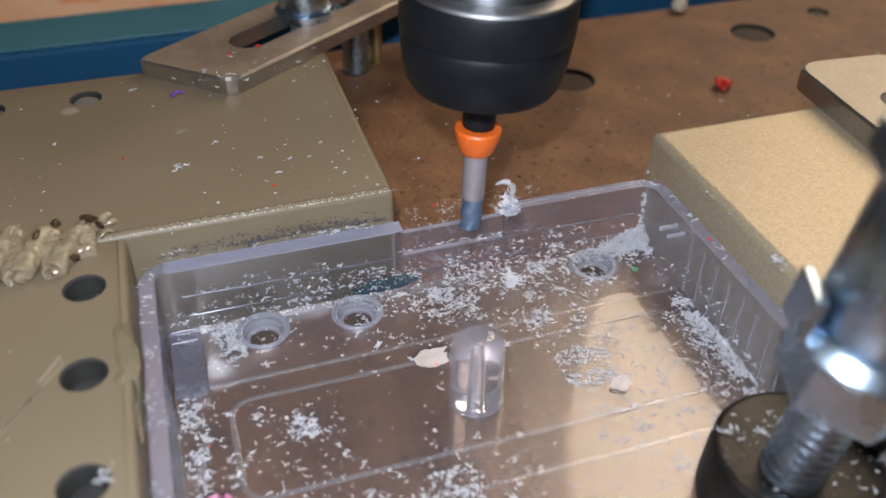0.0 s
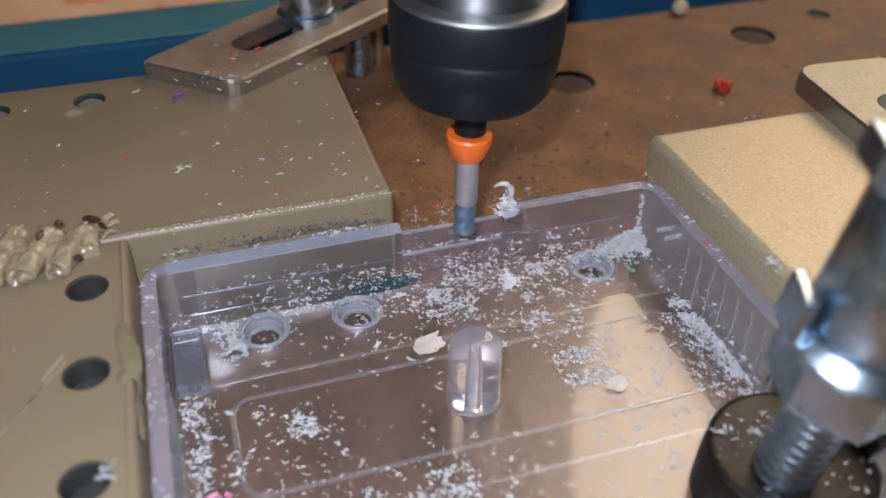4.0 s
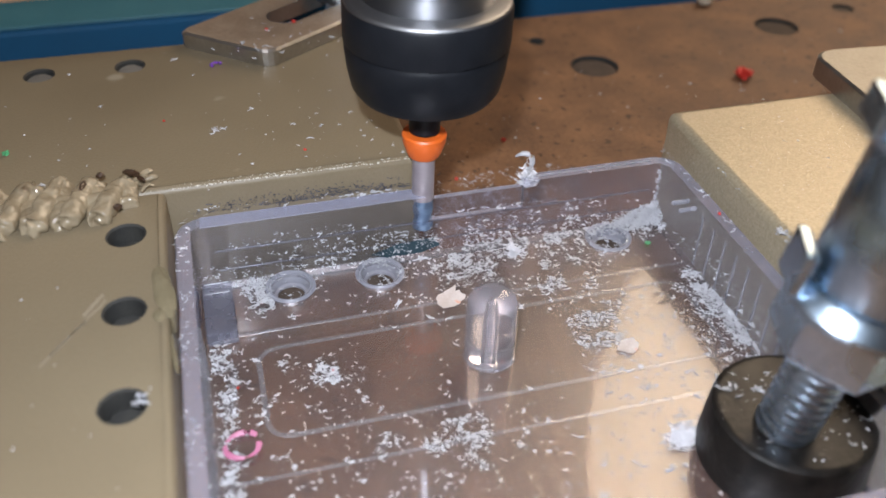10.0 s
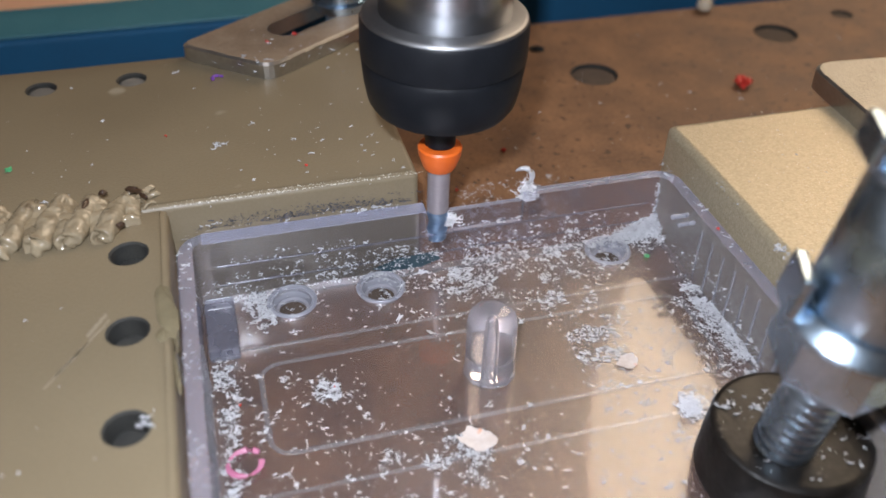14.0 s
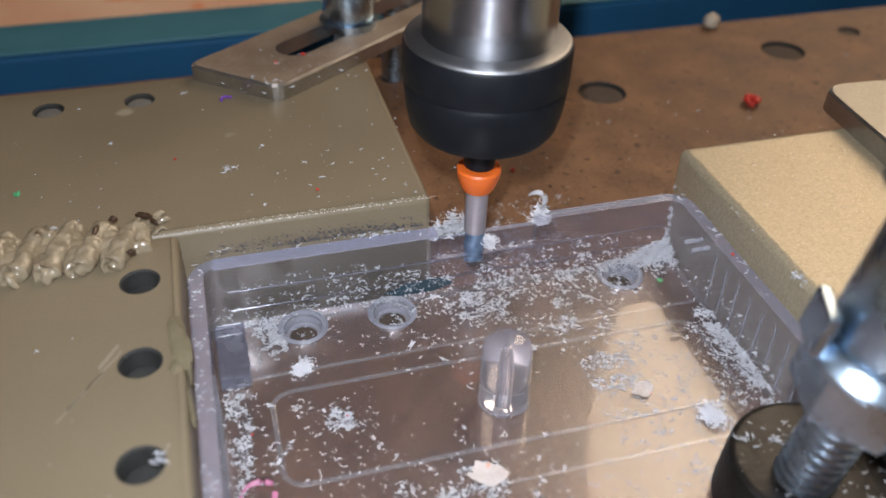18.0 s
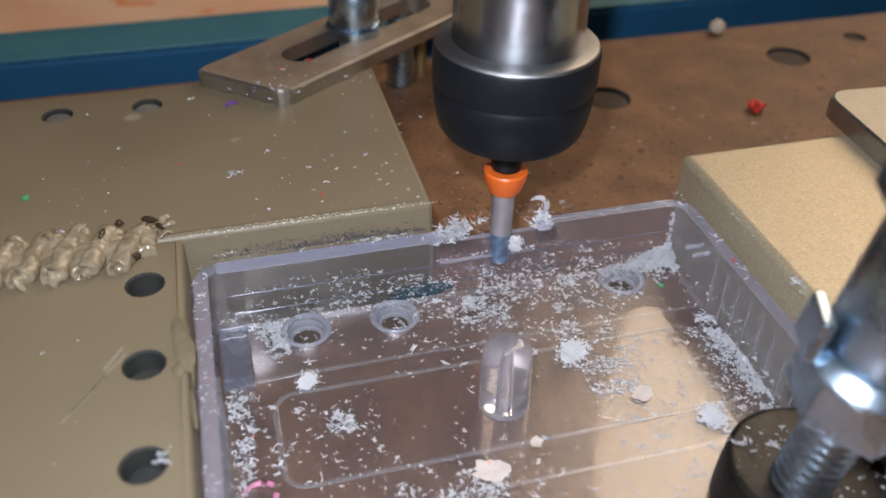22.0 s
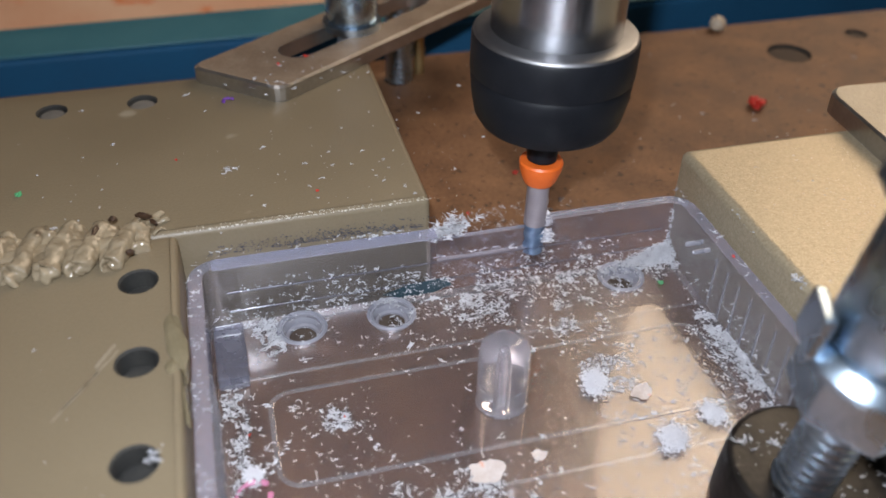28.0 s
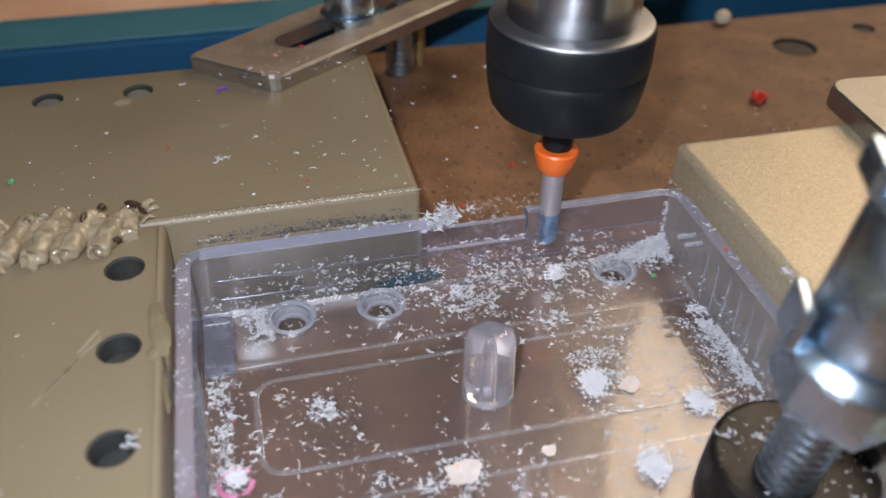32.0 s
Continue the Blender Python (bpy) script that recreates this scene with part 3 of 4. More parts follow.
part("washer", lathe([(3.4, 20.95), (5.3, 20.95), (5.4, 22.2), (3.4, 22.3)], 40, 28, 0), M_ZINC, strap, "zinc plated washer", True)
part("nut", lathe([(3.0, 22.3), (4.5, 22.35), (4.75, 22.8), (4.75, 29.0), (4.4, 29.5), (3.0, 29.6)], 40, 28, 0), M_ZINC, strap, "zinc plated round nut", True)
part("bolt", thread(bmesh.new(), 28, 0, -8, 40, 2.95), M_ZINC, strap, "zinc plated threaded bolt", True)
part("jack_screw", thread(bmesh.new(), 49, 7.8, 0.1, 24, 3.0, 1.25), M_ZINC, strap, "zinc threaded support screw", True)
part("brass_rod", thread(bmesh.new(), 54, 6.4, 0.1, 30, 1.15, 0.8, 12), M_BRASS, strap, "thin brass threaded rod", True)
part("jack_nut", hexagon(4.6, 20.95, 24.2, 49, 7.8), M_ZINC, strap)

strap2 = tagged(empty("strap_clamp", pose(75.5 * MM, 13.2 * MM, 0, 0, 0, -94)), "worn steel strap clamp on the fixture block, sheen put into its colour", "clamp", group="strap clamps")
part("strap", slotted_strap(90, 18.5, 18.15, 21.6, (12, 60, 7.0), 3.4), M_STRAP_SHEEN, strap2, more=(M_CHROME,))
part("washer", lathe([(3.4, 21.65), (6.6, 21.65), (6.7, 22.9), (3.4, 23)], 40, 40, 0), M_ZINC, strap2, "", True)
part("nut", hexagon(5.6, 23, 28, 40, 0, 5), M_ZINC, strap2)
part("bolt", thread(bmesh.new(), 40, 0, 18.2, 36, 2.95), M_ZINC, strap2, "", True)

# ---- toggle clamp pressing on the box floor ----
toggle = tagged(empty("toggle_clamp_spindle", pose(27.4 * MM, -47.3 * MM, 0)), "zinc plated clamp spindle with a black rubber foot inside the box", "clamp")
part("rubber_foot", lathe([(9.2, FLOOR + 0.02), (9.45, 3.3), (9.3, 6.4), (9.0, 9.9), (8.85, 10.35), (8.5, 10.58), (8.0, 10.62), (0.0, 10.62)], 64), M_RUBBER, toggle, "black rubber foot dusted with swarf", True)
UP = pose(-2.36 * MM, -1.68 * MM, 10.6 * MM, 3.78, 7.38, 0)


def leaning(name, bm, label, smooth=True):
    ob = part(name, bm, M_ZINC, toggle, label, smooth)
    ob.matrix_basis = UP
    return ob


leaning("stud", thread(bmesh.new(), 0, 0, 0.12, 13, 3.3, 1.25, 36, 0.075), "zinc plated threaded stud")
leaning("hex_nut", hexagon(6.9, 12.4, 17.8, 0, 0, 12), "zinc plated hexagon nut", False)
collar = leaning("flange_washer", lathe([(3.4, 17.85), (6.9, 17.9), (7.4, 18.2), (7.5, 18.9), (7.2, 19.4), (6.5, 19.9), (6.2, 20.6), (3.4, 20.6)], 64), "shiny flanged washer")
leaning("sleeve", lathe([(3.4, 20.62), (5.9, 20.7), (6.1, 21.1), (6.1, 34.4), (5.8, 34.8), (3.4, 34.8)], 64), "shiny cylindrical sleeve")
upper = leaning("flange_washer", lathe([(3.4, 34.85), (6.3, 34.9), (7.2, 35.6), (7.5, 36.2), (7.3, 36.8), (3.4, 36.9)], 64), "shiny flanged washer")
for host, z0, z1, ang in ((collar, 18.9, 24.0, 158), (upper, 36.2, 39.4, 158)):
    tab = part("washer_tab", box(6.6, 8.0, -2.6, 2.6, z0, z1, 0.45, 3), M_ZINC, host, "upright bent tab")
    tab.matrix_basis = pose(0, 0, 0, 0, 0, ang)
leaning("hex_nut", hexagon(6.4, 36.95, 42.4, 0, 0, 30), "zinc plated hexagon nut", False)
arm = leaning("clamp_arm", box(5.4, 95, -5.5, 5.5, 20.7, 27.0, 1.0), "steel clamp arm", False)
arm.matrix_basis = UP @ pose(0, 0, 0, 0, 0, -14)
leaning("stud_end", lathe([(3.3, 42.4), (3.3, 45.0), (2.9, 45.6), (0, 45.7)], 32), "rounded stud end")


# ---- glue bead ----
gb = bmesh.new()
rg = random.Random(5)


def blob_tube(bm, pts, radii, n=8):
    rows = []
    for q, (p, r) in enumerate(zip(pts, radii)):
        p = Vector(p)
        d = (Vector(pts[min(q + 1, len(pts) - 1)]) - Vector(pts[max(q - 1, 0)])).normalized()
        s = d.orthogonal().normalized()
        u = d.cross(s)
        rows.append([bm.verts.new(p + (s * math.cos(2 * math.pi * k / n) + u * math.sin(2 * math.pi * k / n)) * r) for k in range(n)])
    for a, b in zip(rows, rows[1:]):
        for k in range(n):
            bm.faces.new((a[k], a[(k + 1) % n], b[(k + 1) % n], b[k]))
    bm.faces.new(rows[0][::-1])
    bm.faces.new(rows[-1])


pts, radii, a = [], [], 0.0
x = -118.0
while x < -41.5:
    w = 4.3 + 0.9 * noise.noise(Vector((x * 0.21, 0, 3)))
    if x > -44.5:
        w *= 0.7
    side = math.sin(a)
    pts.append((x + 0.5 * side + 0.5 * noise.noise(Vector((x * 0.6, 2, 0))), 0.2 + w * side + 0.8 * noise.noise(Vector((x * 0.35, 7, 0))), 18.75 + 0.45 * math.cos(a) + 0.3 * noise.noise(Vector((x * 0.8, 1, 5)))))
    radii.append(1.35 + 0.25 * abs(side) + 0.25 * noise.noise(Vector((x * 0.9, 4, 4))))
    a += 0.24
    x += 0.24 * 3.9 / 6.283
blob_tube(gb, pts, radii, 9)
blob_tube(gb, [(-118 + 2 * k, 0.2 + 0.6 * math.sin(k), 18.0) for k in range(39)], [2.0 + 0.3 * math.sin(2.1 * k) for k in range(38)] + [1.0], 10)
for k in range(10):
    v = Vector((rg.uniform(-44, -40), rg.uniform(1.0, 6), 18.3))
    blob_tube(gb, [v, v + Vector((1.2, 0.8, 0.6)), v + Vector((2.0, 1.0, 0.1))], [0.3, 0.5, 0.15], 6)
for v in gb.verts:
    p = v.co * 0.45
    v.co += Vector((noise.noise(p), noise.noise(p + Vector((9, 0, 0))), noise.noise(p + Vector((0, 9, 0))))) * 0.6
    q = v.co * 1.5
    v.co += Vector((noise.noise(q), noise.noise(q + Vector((5, 0, 0))), noise.noise(q + Vector((0, 5, 0))))) * 0.4
glue = part("glue_bead", gb, M_GLUE, None, smooth=True)
mod = glue.modifiers.new("round", "SUBSURF")
mod.levels = mod.render_levels = 3
crust = bpy.data.textures.new("glue_crust", "CLOUDS")
crust.noise_scale = 0.0011
rough_skin = glue.modifiers.new("crust", "DISPLACE")
rough_skin.texture, rough_skin.strength, rough_skin.mid_level = crust, 0.00035, 0.5
gs = bmesh.new()
for at, size, lean in (((-38.1, -19.2, 18.05), (1.15, 4.9, 0.40), 8), ((-38.6, -23.2, 18.08), (0.7, 1.2, 0.25), -10), ((-37.3, -22.0, 17.3), (0.35, 3.6, 0.9), 3), ((-37.3, -28.2, 17.0), (0.3, 3.4, 0.9), 3)):
    lump = bmesh.ops.create_icosphere(gs, subdivisions=4, radius=1)["verts"]
    turn = Matrix.LocRotScale(Vector(at), Euler((0, 0, radians(lean))), Vector(size))
    for v in lump:
        v.co *= 1 + 0.25 * noise.noise(v.co * 1.3 + Vector(at)) + 0.12 * noise.noise(v.co * 3.5 + Vector(at))
        v.co = turn @ v.co
tagged(part("glue_smear", gs, M_SMEAR, None, smooth=True), "glossy dried glue smear on the edge of the side board", "glue bead")
tagged(glue, "wavy bead of dried beige glue along the seam of two boards", "glue bead")
for at, long, wide, turn in (((-47.3, 1.6, 20.3), 1.5, 0.55, 78), ((-45.3, 4.4, 20.0), 0.7, 0.5, 20), ((-41.5, 5.0, 19.5), 1.5, 0.5, -25), ((-40.3, 3.6, 19.2), 1.0, 0.35, -50), ((-43.0, -3.0, 19.6), 0.7, 0.45, 10)):
    spot = bmesh.new()
    bmesh.ops.create_icosphere(spot, subdivisions=3, radius=1)
    for v in spot.verts:
        v.co *= 1 + 0.45 * noise.noise(v.co * 1.6 + Vector(at))
        v.co = Vector((v.co.x * long * 0.75, v.co.y * wide * 0.7, v.co.z * 0.4))
    ob = part("burnt_spot", spot, M_BURNT, glue, "brown charred spot in the glue", True)
    ob.matrix_basis = pose(at[0] * MM, at[1] * MM, at[2] * MM, 0, 0, turn)

# ---- swarf ----


def shred(bm, rnd, p, size, flat):
    """A torn crumb with a jagged outline."""
    n, q, tilt = rnd.choice((8, 10)), Vector(p), Vector((rnd.uniform(-flat, flat), rnd.uniform(-flat, flat)))
    a0, long, th = rnd.uniform(0, 6.283), rnd.uniform(0.25, 0.75), 0.03 + 0.08 * size
    top, low = [], []
    for k in range(n):
        a = 2 * math.pi * (k + rnd.uniform(-0.3, 0.3)) / n
        r = size * 0.5 * (rnd.uniform(0.7, 1.7) if k % 2 else rnd.uniform(0.15, 0.5))
        x, y = r * math.cos(a), r * math.sin(a) * long
        x, y = x * math.cos(a0) - y * math.sin(a0), x * math.sin(a0) + y * math.cos(a0)
        z = max(0.0, x * tilt.x + y * tilt.y + rnd.uniform(0, 0.12) * size)
        top.append(bm.verts.new(q + Vector((x, y, z + th))))
        low.append(bm.verts.new(q + Vector((x * 0.85, y * 0.85, z))))
    bm.faces.new(top)
    bm.faces.new(low[::-1])
    for k in range(n):
        bm.faces.new((low[k], low[(k + 1) % n], top[(k + 1) % n], top[k]))


def fibre(bm, rnd, p, size, flat):
    """A thin curled thread."""
    n, a, q, w, bend = 5, rnd.uniform(0, 6.283), Vector(p), 0.03 + 0.05 * rnd.random(), rnd.uniform(-0.9, 0.9)
    rows = []
    for s in range(n + 1):
        d = Vector((math.cos(a), math.sin(a), 0))
        ww = w * (0.3 if s in (0, n) else 1)
        side = Vector((-d.y, d.x, 0)) * ww
        rows.append([bm.verts.new(q + side), bm.verts.new(q - side), bm.verts.new(q + Vector((0, 0, 1.6 * ww)))])
        a += bend + rnd.uniform(-0.3, 0.3)
        q = q + Vector((math.cos(a), math.sin(a), rnd.uniform(-0.3, 0.45) * flat)) * size * 1.8 / n
        q.z = max(q.z, p[2])
    for u, v in zip(rows, rows[1:]):
        for k in range(3):
            bm.faces.new((u[k], u[(k + 1) % 3], v[(k + 1) % 3], v[k]))
    bm.faces.new(rows[0][::-1])
    bm.faces.new(rows[-1])


def tangle(bm, rnd, p, size, flat):
    """Two or three short threads that branch from one torn crumb."""
    shred(bm, rnd, p, size * 0.7, flat)
    for _ in range(rnd.randint(2, 3)):
        fibre(bm, rnd, p, size * rnd.uniform(0.5, 0.9), flat)


def flake(bm, rnd, p, size, flat=0.5):
    u = rnd.random()
    if u < 0.13:
        fibre(bm, rnd, p, size, flat)
    elif u < 0.27:
        tangle(bm, rnd, p, size, flat)
    else:
        shred(bm, rnd, p, size, flat)


def swarf(name, label, clusters, seed, mat=None, gather=-0.12):
    """clusters: x, y, z, spread x, spread y, count, chip size, heap height. Chips gather in loose drifts."""
    rnd, bm = random.Random(seed), bmesh.new()
    for x, y, z, sx, sy, count, size, heap in clusters:
        size *= 0.78
        for _ in range(count):
            for _ in range(4):
                u, v = (rnd.gauss(0, 0.45), rnd.gauss(0, 0.45)) if rnd.random() < 0.4 else (rnd.uniform(-0.9, 0.9), rnd.uniform(-0.9, 0.9))
                if noise.noise(Vector((0.33 * (x + u * sx), 0.33 * (y + v * sy), seed))) + 0.8 * noise.noise(Vector((1.3 * (x + u * sx), 1.3 * (y + v * sy), seed))) > gather:
                    break
            h = heap * max(0, 1 - (u * u + v * v)) * rnd.random()
            px, py, sz = x + u * sx, y + v * sy, size * rnd.choice((0.3, 0.35, 0.4, 0.5, 0.5, 0.65, 0.8, 1.1, 1.7, 2.4))
            flake(bm, rnd, (px, py, z + h), sz)
            if rnd.random() < 0.18:
                for _ in range(rnd.randint(1, 3)):
                    b = rnd.uniform(0, 6.283)
                    px, py = px + 0.42 * sz * math.cos(b), py + 0.42 * sz * math.sin(b)
                    shred(bm, rnd, (px, py, z + h), sz * 0.9, 0.5)
    return bm if name is None else tagged(part(name, bm, mat or M_SWARF), label, "swarf", kind="stuff")


F = FLOOR + 0.03
swarf("floor_swarf", "white plastic chips scattered over the clear box floor", [
    (0, -22, F, 42, 32, 380, 0.40, 0), (-2, -5, F, 38, 6, 320, 0.42, 0), (5, -6.5, F, 18, 8, 330, 0.42, 0), (6, -7, F, 22, 10, 34, 0.95, 0), (-8, -24, F, 24, 12, 26, 0.95, 0),
    (-27.8, -4.5, F, 2.2, 4.2, 460, 0.5, 0.5), (-1, -0.85, F, 33, 0.5, 330, 0.42, 0.4), (-33.2, -18, F, 1.6, 7, 240, 0.5, 0.8), (-30, -27, F, 4, 13, 120, 0.5, 0.2), (-33.4, -35, F, 1.4, 14, 420, 0.5, 0.9),
    (-21.3, -23.0, F, 5.6, 5.8, 190, 0.46, 0.1), (-20.8, -21.6, F, 1.7, 1.5, 60, 0.6, 0.3), (3, -5.5, F, 6, 3, 110, 0.6, 0.2), (13, -12, F, 2.2, 1.8, 60, 0.6, 0.3), (13, -8, F, 15, 8, 330, 0.44, 0), (12, -3, F, 18, 2.5, 150, 0.44, 0.2), (1, -3.6, F, 4.5, 2.2, 190, 0.45, 0.3),
    (28, -1.2, F, 6, 0.9, 260, 0.4, 1.2), (23, -1.4, F, 9, 0.9, 160, 0.4, 0.3),
    (33.4, -24, F, 1.3, 11, 1300, 0.42, 1.4), (31.4, -24, F, 2.4, 9, 260, 0.34, 0.05), (27, -24, F, 4, 10, 240, 0.34, 0),
    (15.6, -22.2, F, 4.0, 3.6, 640, 0.28, 0.05), (17, -18, F, 6, 6, 160, 0.36, 0.1), (-6.3, -36, F, 2.6, 3.6, 330, 0.38, 0.1), (-10.5, -36.2, F, 1.6, 1.0, 40, 0.6, 0.2), (-15, -34, F, 1.6, 1.2, 30, 0.6, 0.2), (20, -30, F, 10, 15, 760, 0.36, 0), (12, -44, F, 16, 12, 300, 0.4, 0), (-18, -40, F, 15, 14, 300, 0.4, 0), (-23, -3.5, 1.4, 1.6, 1.6, 16, 0.4, 0.2), (-10.2, -3.6, 1.4, 1.6, 1.6, 16, 0.4, 0.2), (25.3, -3.5, 1.4, 1.6, 1.6, 16, 0.4, 0.2), (-9, -42, F, 22, 12, 220, 0.55, 0.1)], 11)
pile, rp = bmesh.new(), random.Random(33)
for _ in range(1400):
    px, py = 34.4 - abs(rp.gauss(0, 3.6)), -0.4 - abs(rp.gauss(0, 1.6))
    slope = max(0.0, 1 - (34.4 - px) / 9.5) * max(0.0, 1 + py / 5.0)
    flake(pile, rp, (px, py, F + 4.0 * slope * rp.uniform(0.4, 1.0)), rp.uniform(0.25, 0.6), 1.0)
for _ in range(60):
    flake(pile, rp, (34.2 - abs(rp.gauss(0, 0.3)), -0.35, rp.uniform(6, 12)), rp.uniform(0.2, 0.45), 1.0)
tagged(part("swarf_pile", pile, M_SWARF), "white swarf heaped in the corner of the clear box", "swarf", kind="stuff")
swarf("wall_swarf", "fine white chips clinging to the rear wall and rim", [
    (x, -0.55, z - 0.6, 14, 0.12, 95, 0.34, 2.1) for x, z in ((-28, 4.2), (-25, 6.1), (-17, 7.4), (-15, 4.6), (-6, 5.2), (-2, 6.6), (3, 4.4), (9, 6.0), (12, 4.0), (18, 5.0), (24, 4.4), (-20, 9.5), (20, 7.5))]
    + [(-36.3, y, RIM, 1.2, 6, 22, 0.42, 0) for y in (-3, -10, -18, -28, -38)] + [(36.0, y, RIM, 0.9, 8, 14, 0.45, 0) for y in (-4, -16)] + [(5, 0.9, 8.5, 14, 0.8, 60, 0.5, 0.3), (34.2, -20, 5, 0.25, 12, 70, 0.42, 4)], 12)
swarf("board_swarf", "small white chips on the olive boards", [(-25, 22, 18.15, 50, 26, 110, 0.36, 0), (-12, 10, 18.15, 16, 8, 40, 0.34, 0), (-29.3, 16.3, 18.15, 1.2, 0.9, 14, 0.45, 0.3), (-55, -25, 18.15, 16, 40, 40, 0.5, 0), (-40.2, -36.0, 18.15, 0.7, 1.3, 26, 0.4, 0.2), (-20, 2.1, 13.2, 24, 0.3, 60, 0.5, 0.3), (-13, 1.7, 13.2, 9, 0.5, 60, 0.6, 0.6), (-28, 2.1, 14.0, 12, 0.2, 30, 0.4, 0.6)], 13)
swarf("block_swarf", "white branching tuft of swarf on the edge of the fixture block", [(37.6, -26.0, 17.4, 0.8, 1.6, 40, 0.8, 0.8), (37.6, -10, 17.4, 0.6, 6, 16, 0.5, 0)], 19)
swarf("bed_swarf", "fine pale chips scattered on the brown bed", [(14, 14, 0.03, 18, 10, 1300, 0.28, 0), (8, 8, 0.03, 10, 6, 240, 0.34, 0), (30, 38, 0.03, 60, 30, 70, 0.45, 0), (80, 45, 0.03, 50, 30, 40, 0.6, 0)], 14)
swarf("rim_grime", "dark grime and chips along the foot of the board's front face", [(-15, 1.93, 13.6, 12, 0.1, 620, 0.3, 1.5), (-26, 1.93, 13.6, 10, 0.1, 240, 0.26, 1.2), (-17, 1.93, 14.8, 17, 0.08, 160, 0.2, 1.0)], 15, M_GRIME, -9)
swarf("sawdust", "dark brown sawdust specks on the bed under the clear box", [(0, -24, 0.03, 36, 24, 620, 0.5, 0.15), (6, -26, 0.03, 22, 14, 260, 0.55, 0.15), (14, 20, 0.03, 22, 14, 90, 0.4, 0)], 20, M_SAWDUST, -9)
swarf("strap_swarf", "white flecks of swarf on the strap clamp", [(-17, 41, 20.95, 14, 9, 45, 0.42, 0.1), (-22, 35.5, 20.95, 6, 3, 24, 0.4, 0)], 17)
# glints on the board's edge and the block's top, laid on as pale grains
swarf("edge_glitter", "pale grains for glints and wear along the rounded edge of the fixture board", [(-20, 2.25, 17.86, 19, 0.16, 420, 0.14, 0), (-20, 2.6, 18.08, 19, 0.3, 200, 0.1, 0)], 18, M_GLINT, -9)
swarf("block_glitter", "pale grains for the lamp's glints on the fixture block", [(60, -20, 18.11, 22, 24, 1600, 0.12, 0)], 23, M_GLINT, -9)
swarf("foot_swarf", "white chips dusting the rubber foot", [(27.4, -47.3, 10.64, 8.0, 8.0, 150, 0.5, 0), (23.5, -41.5, 10.3, 4, 1.5, 30, 0.5, 0.3)], 16)


def fluff(name, label, spread, count, size, seed, mat=None):
    rnd, bm = random.Random(seed), bmesh.new()
    for _ in range(count):
        d = Vector((rnd.gauss(0, 0.45), rnd.gauss(0, 0.45), abs(rnd.gauss(0, 0.4))))
        flake(bm, rnd, (d.x * spread[0], d.y * spread[1], d.z * spread[2]), size * rnd.uniform(0.5, 1.6), 1.6)
    return tagged(part(name, bm, mat or M_FLUFF), label, "swarf", group="swarf clumps")


clump_a = fluff("swarf_clump", "fluffy white clump of swarf on the box floor", (2.3, 1.6, 1.5), 2100, 0.27, 21)
clump_b = fluff("swarf_clump", "loose white swarf tuft on the box floor", (2.1, 1.8, 1.5), 1900, 0.27, 22)
clump_c = fluff("swarf_clump", "small white swarf tuft on the box floor", (1.4, 1.1, 1.0), 900, 0.26, 23)
clump_e = fluff("swarf_clump", "flattened white swarf tuft beside the rubber foot", (2.0, 1.6, 1.0), 1300, 0.26, 28)
clump_d = fluff("swarf_clump", "ragged white swarf tuft beside the cutter", (1.0, 0.8, 2.6), 90, 0.9, 24)
burr_left = fluff("swarf_burr", "spiky white burr at the start of the milled notch", (3.1, 0.8, 3.0), 190, 0.95, 25, M_SWARF)
burr_right = fluff("swarf_burr", "curled white burr hanging at the end of the notch", (1.2, 0.8, 2.7), 330, 0.62, 26)
cb = bmesh.new()
blob_tube(cb, [(-0.5 + 1.1 * math.sin(0.42 * k) - 0.04 * k, 0.12 * k - 0.6, 3.0 + 1.1 * (1 - math.cos(0.42 * k))) for k in range(11)], [0.16 + 0.30 * math.sin(0.3 * k + 0.15) for k in range(11)], 7)
part("curl", cb, M_PALE, burr_right, "thin clear curl of plastic", True)


def crumb(name, label, at, size, mat, seed, n=5):
    """A torn bit of coloured plastic: one ragged lump."""
    rnd, bm = random.Random(seed), bmesh.new()
    bmesh.ops.create_icosphere(bm, subdivisions=3, radius=0.5 * size)
    off = Vector((rnd.uniform(0, 50), rnd.uniform(0, 50), 0))
    for v in bm.verts:
        d = v.co.normalized()
        v.co *= 0.75 + 0.75 * noise.noise(d * 1.5 + off) + 0.4 * noise.noise(d * 3.7 + off)
        v.co.z = v.co.z * 0.7 + 0.25 * size
    ob = tagged(part(name, bm, mat, None), label, "plastic chip", group="coloured chips")
    ob.matrix_basis = pose(at[0] * MM, at[1] * MM, at[2] * MM)
    return ob


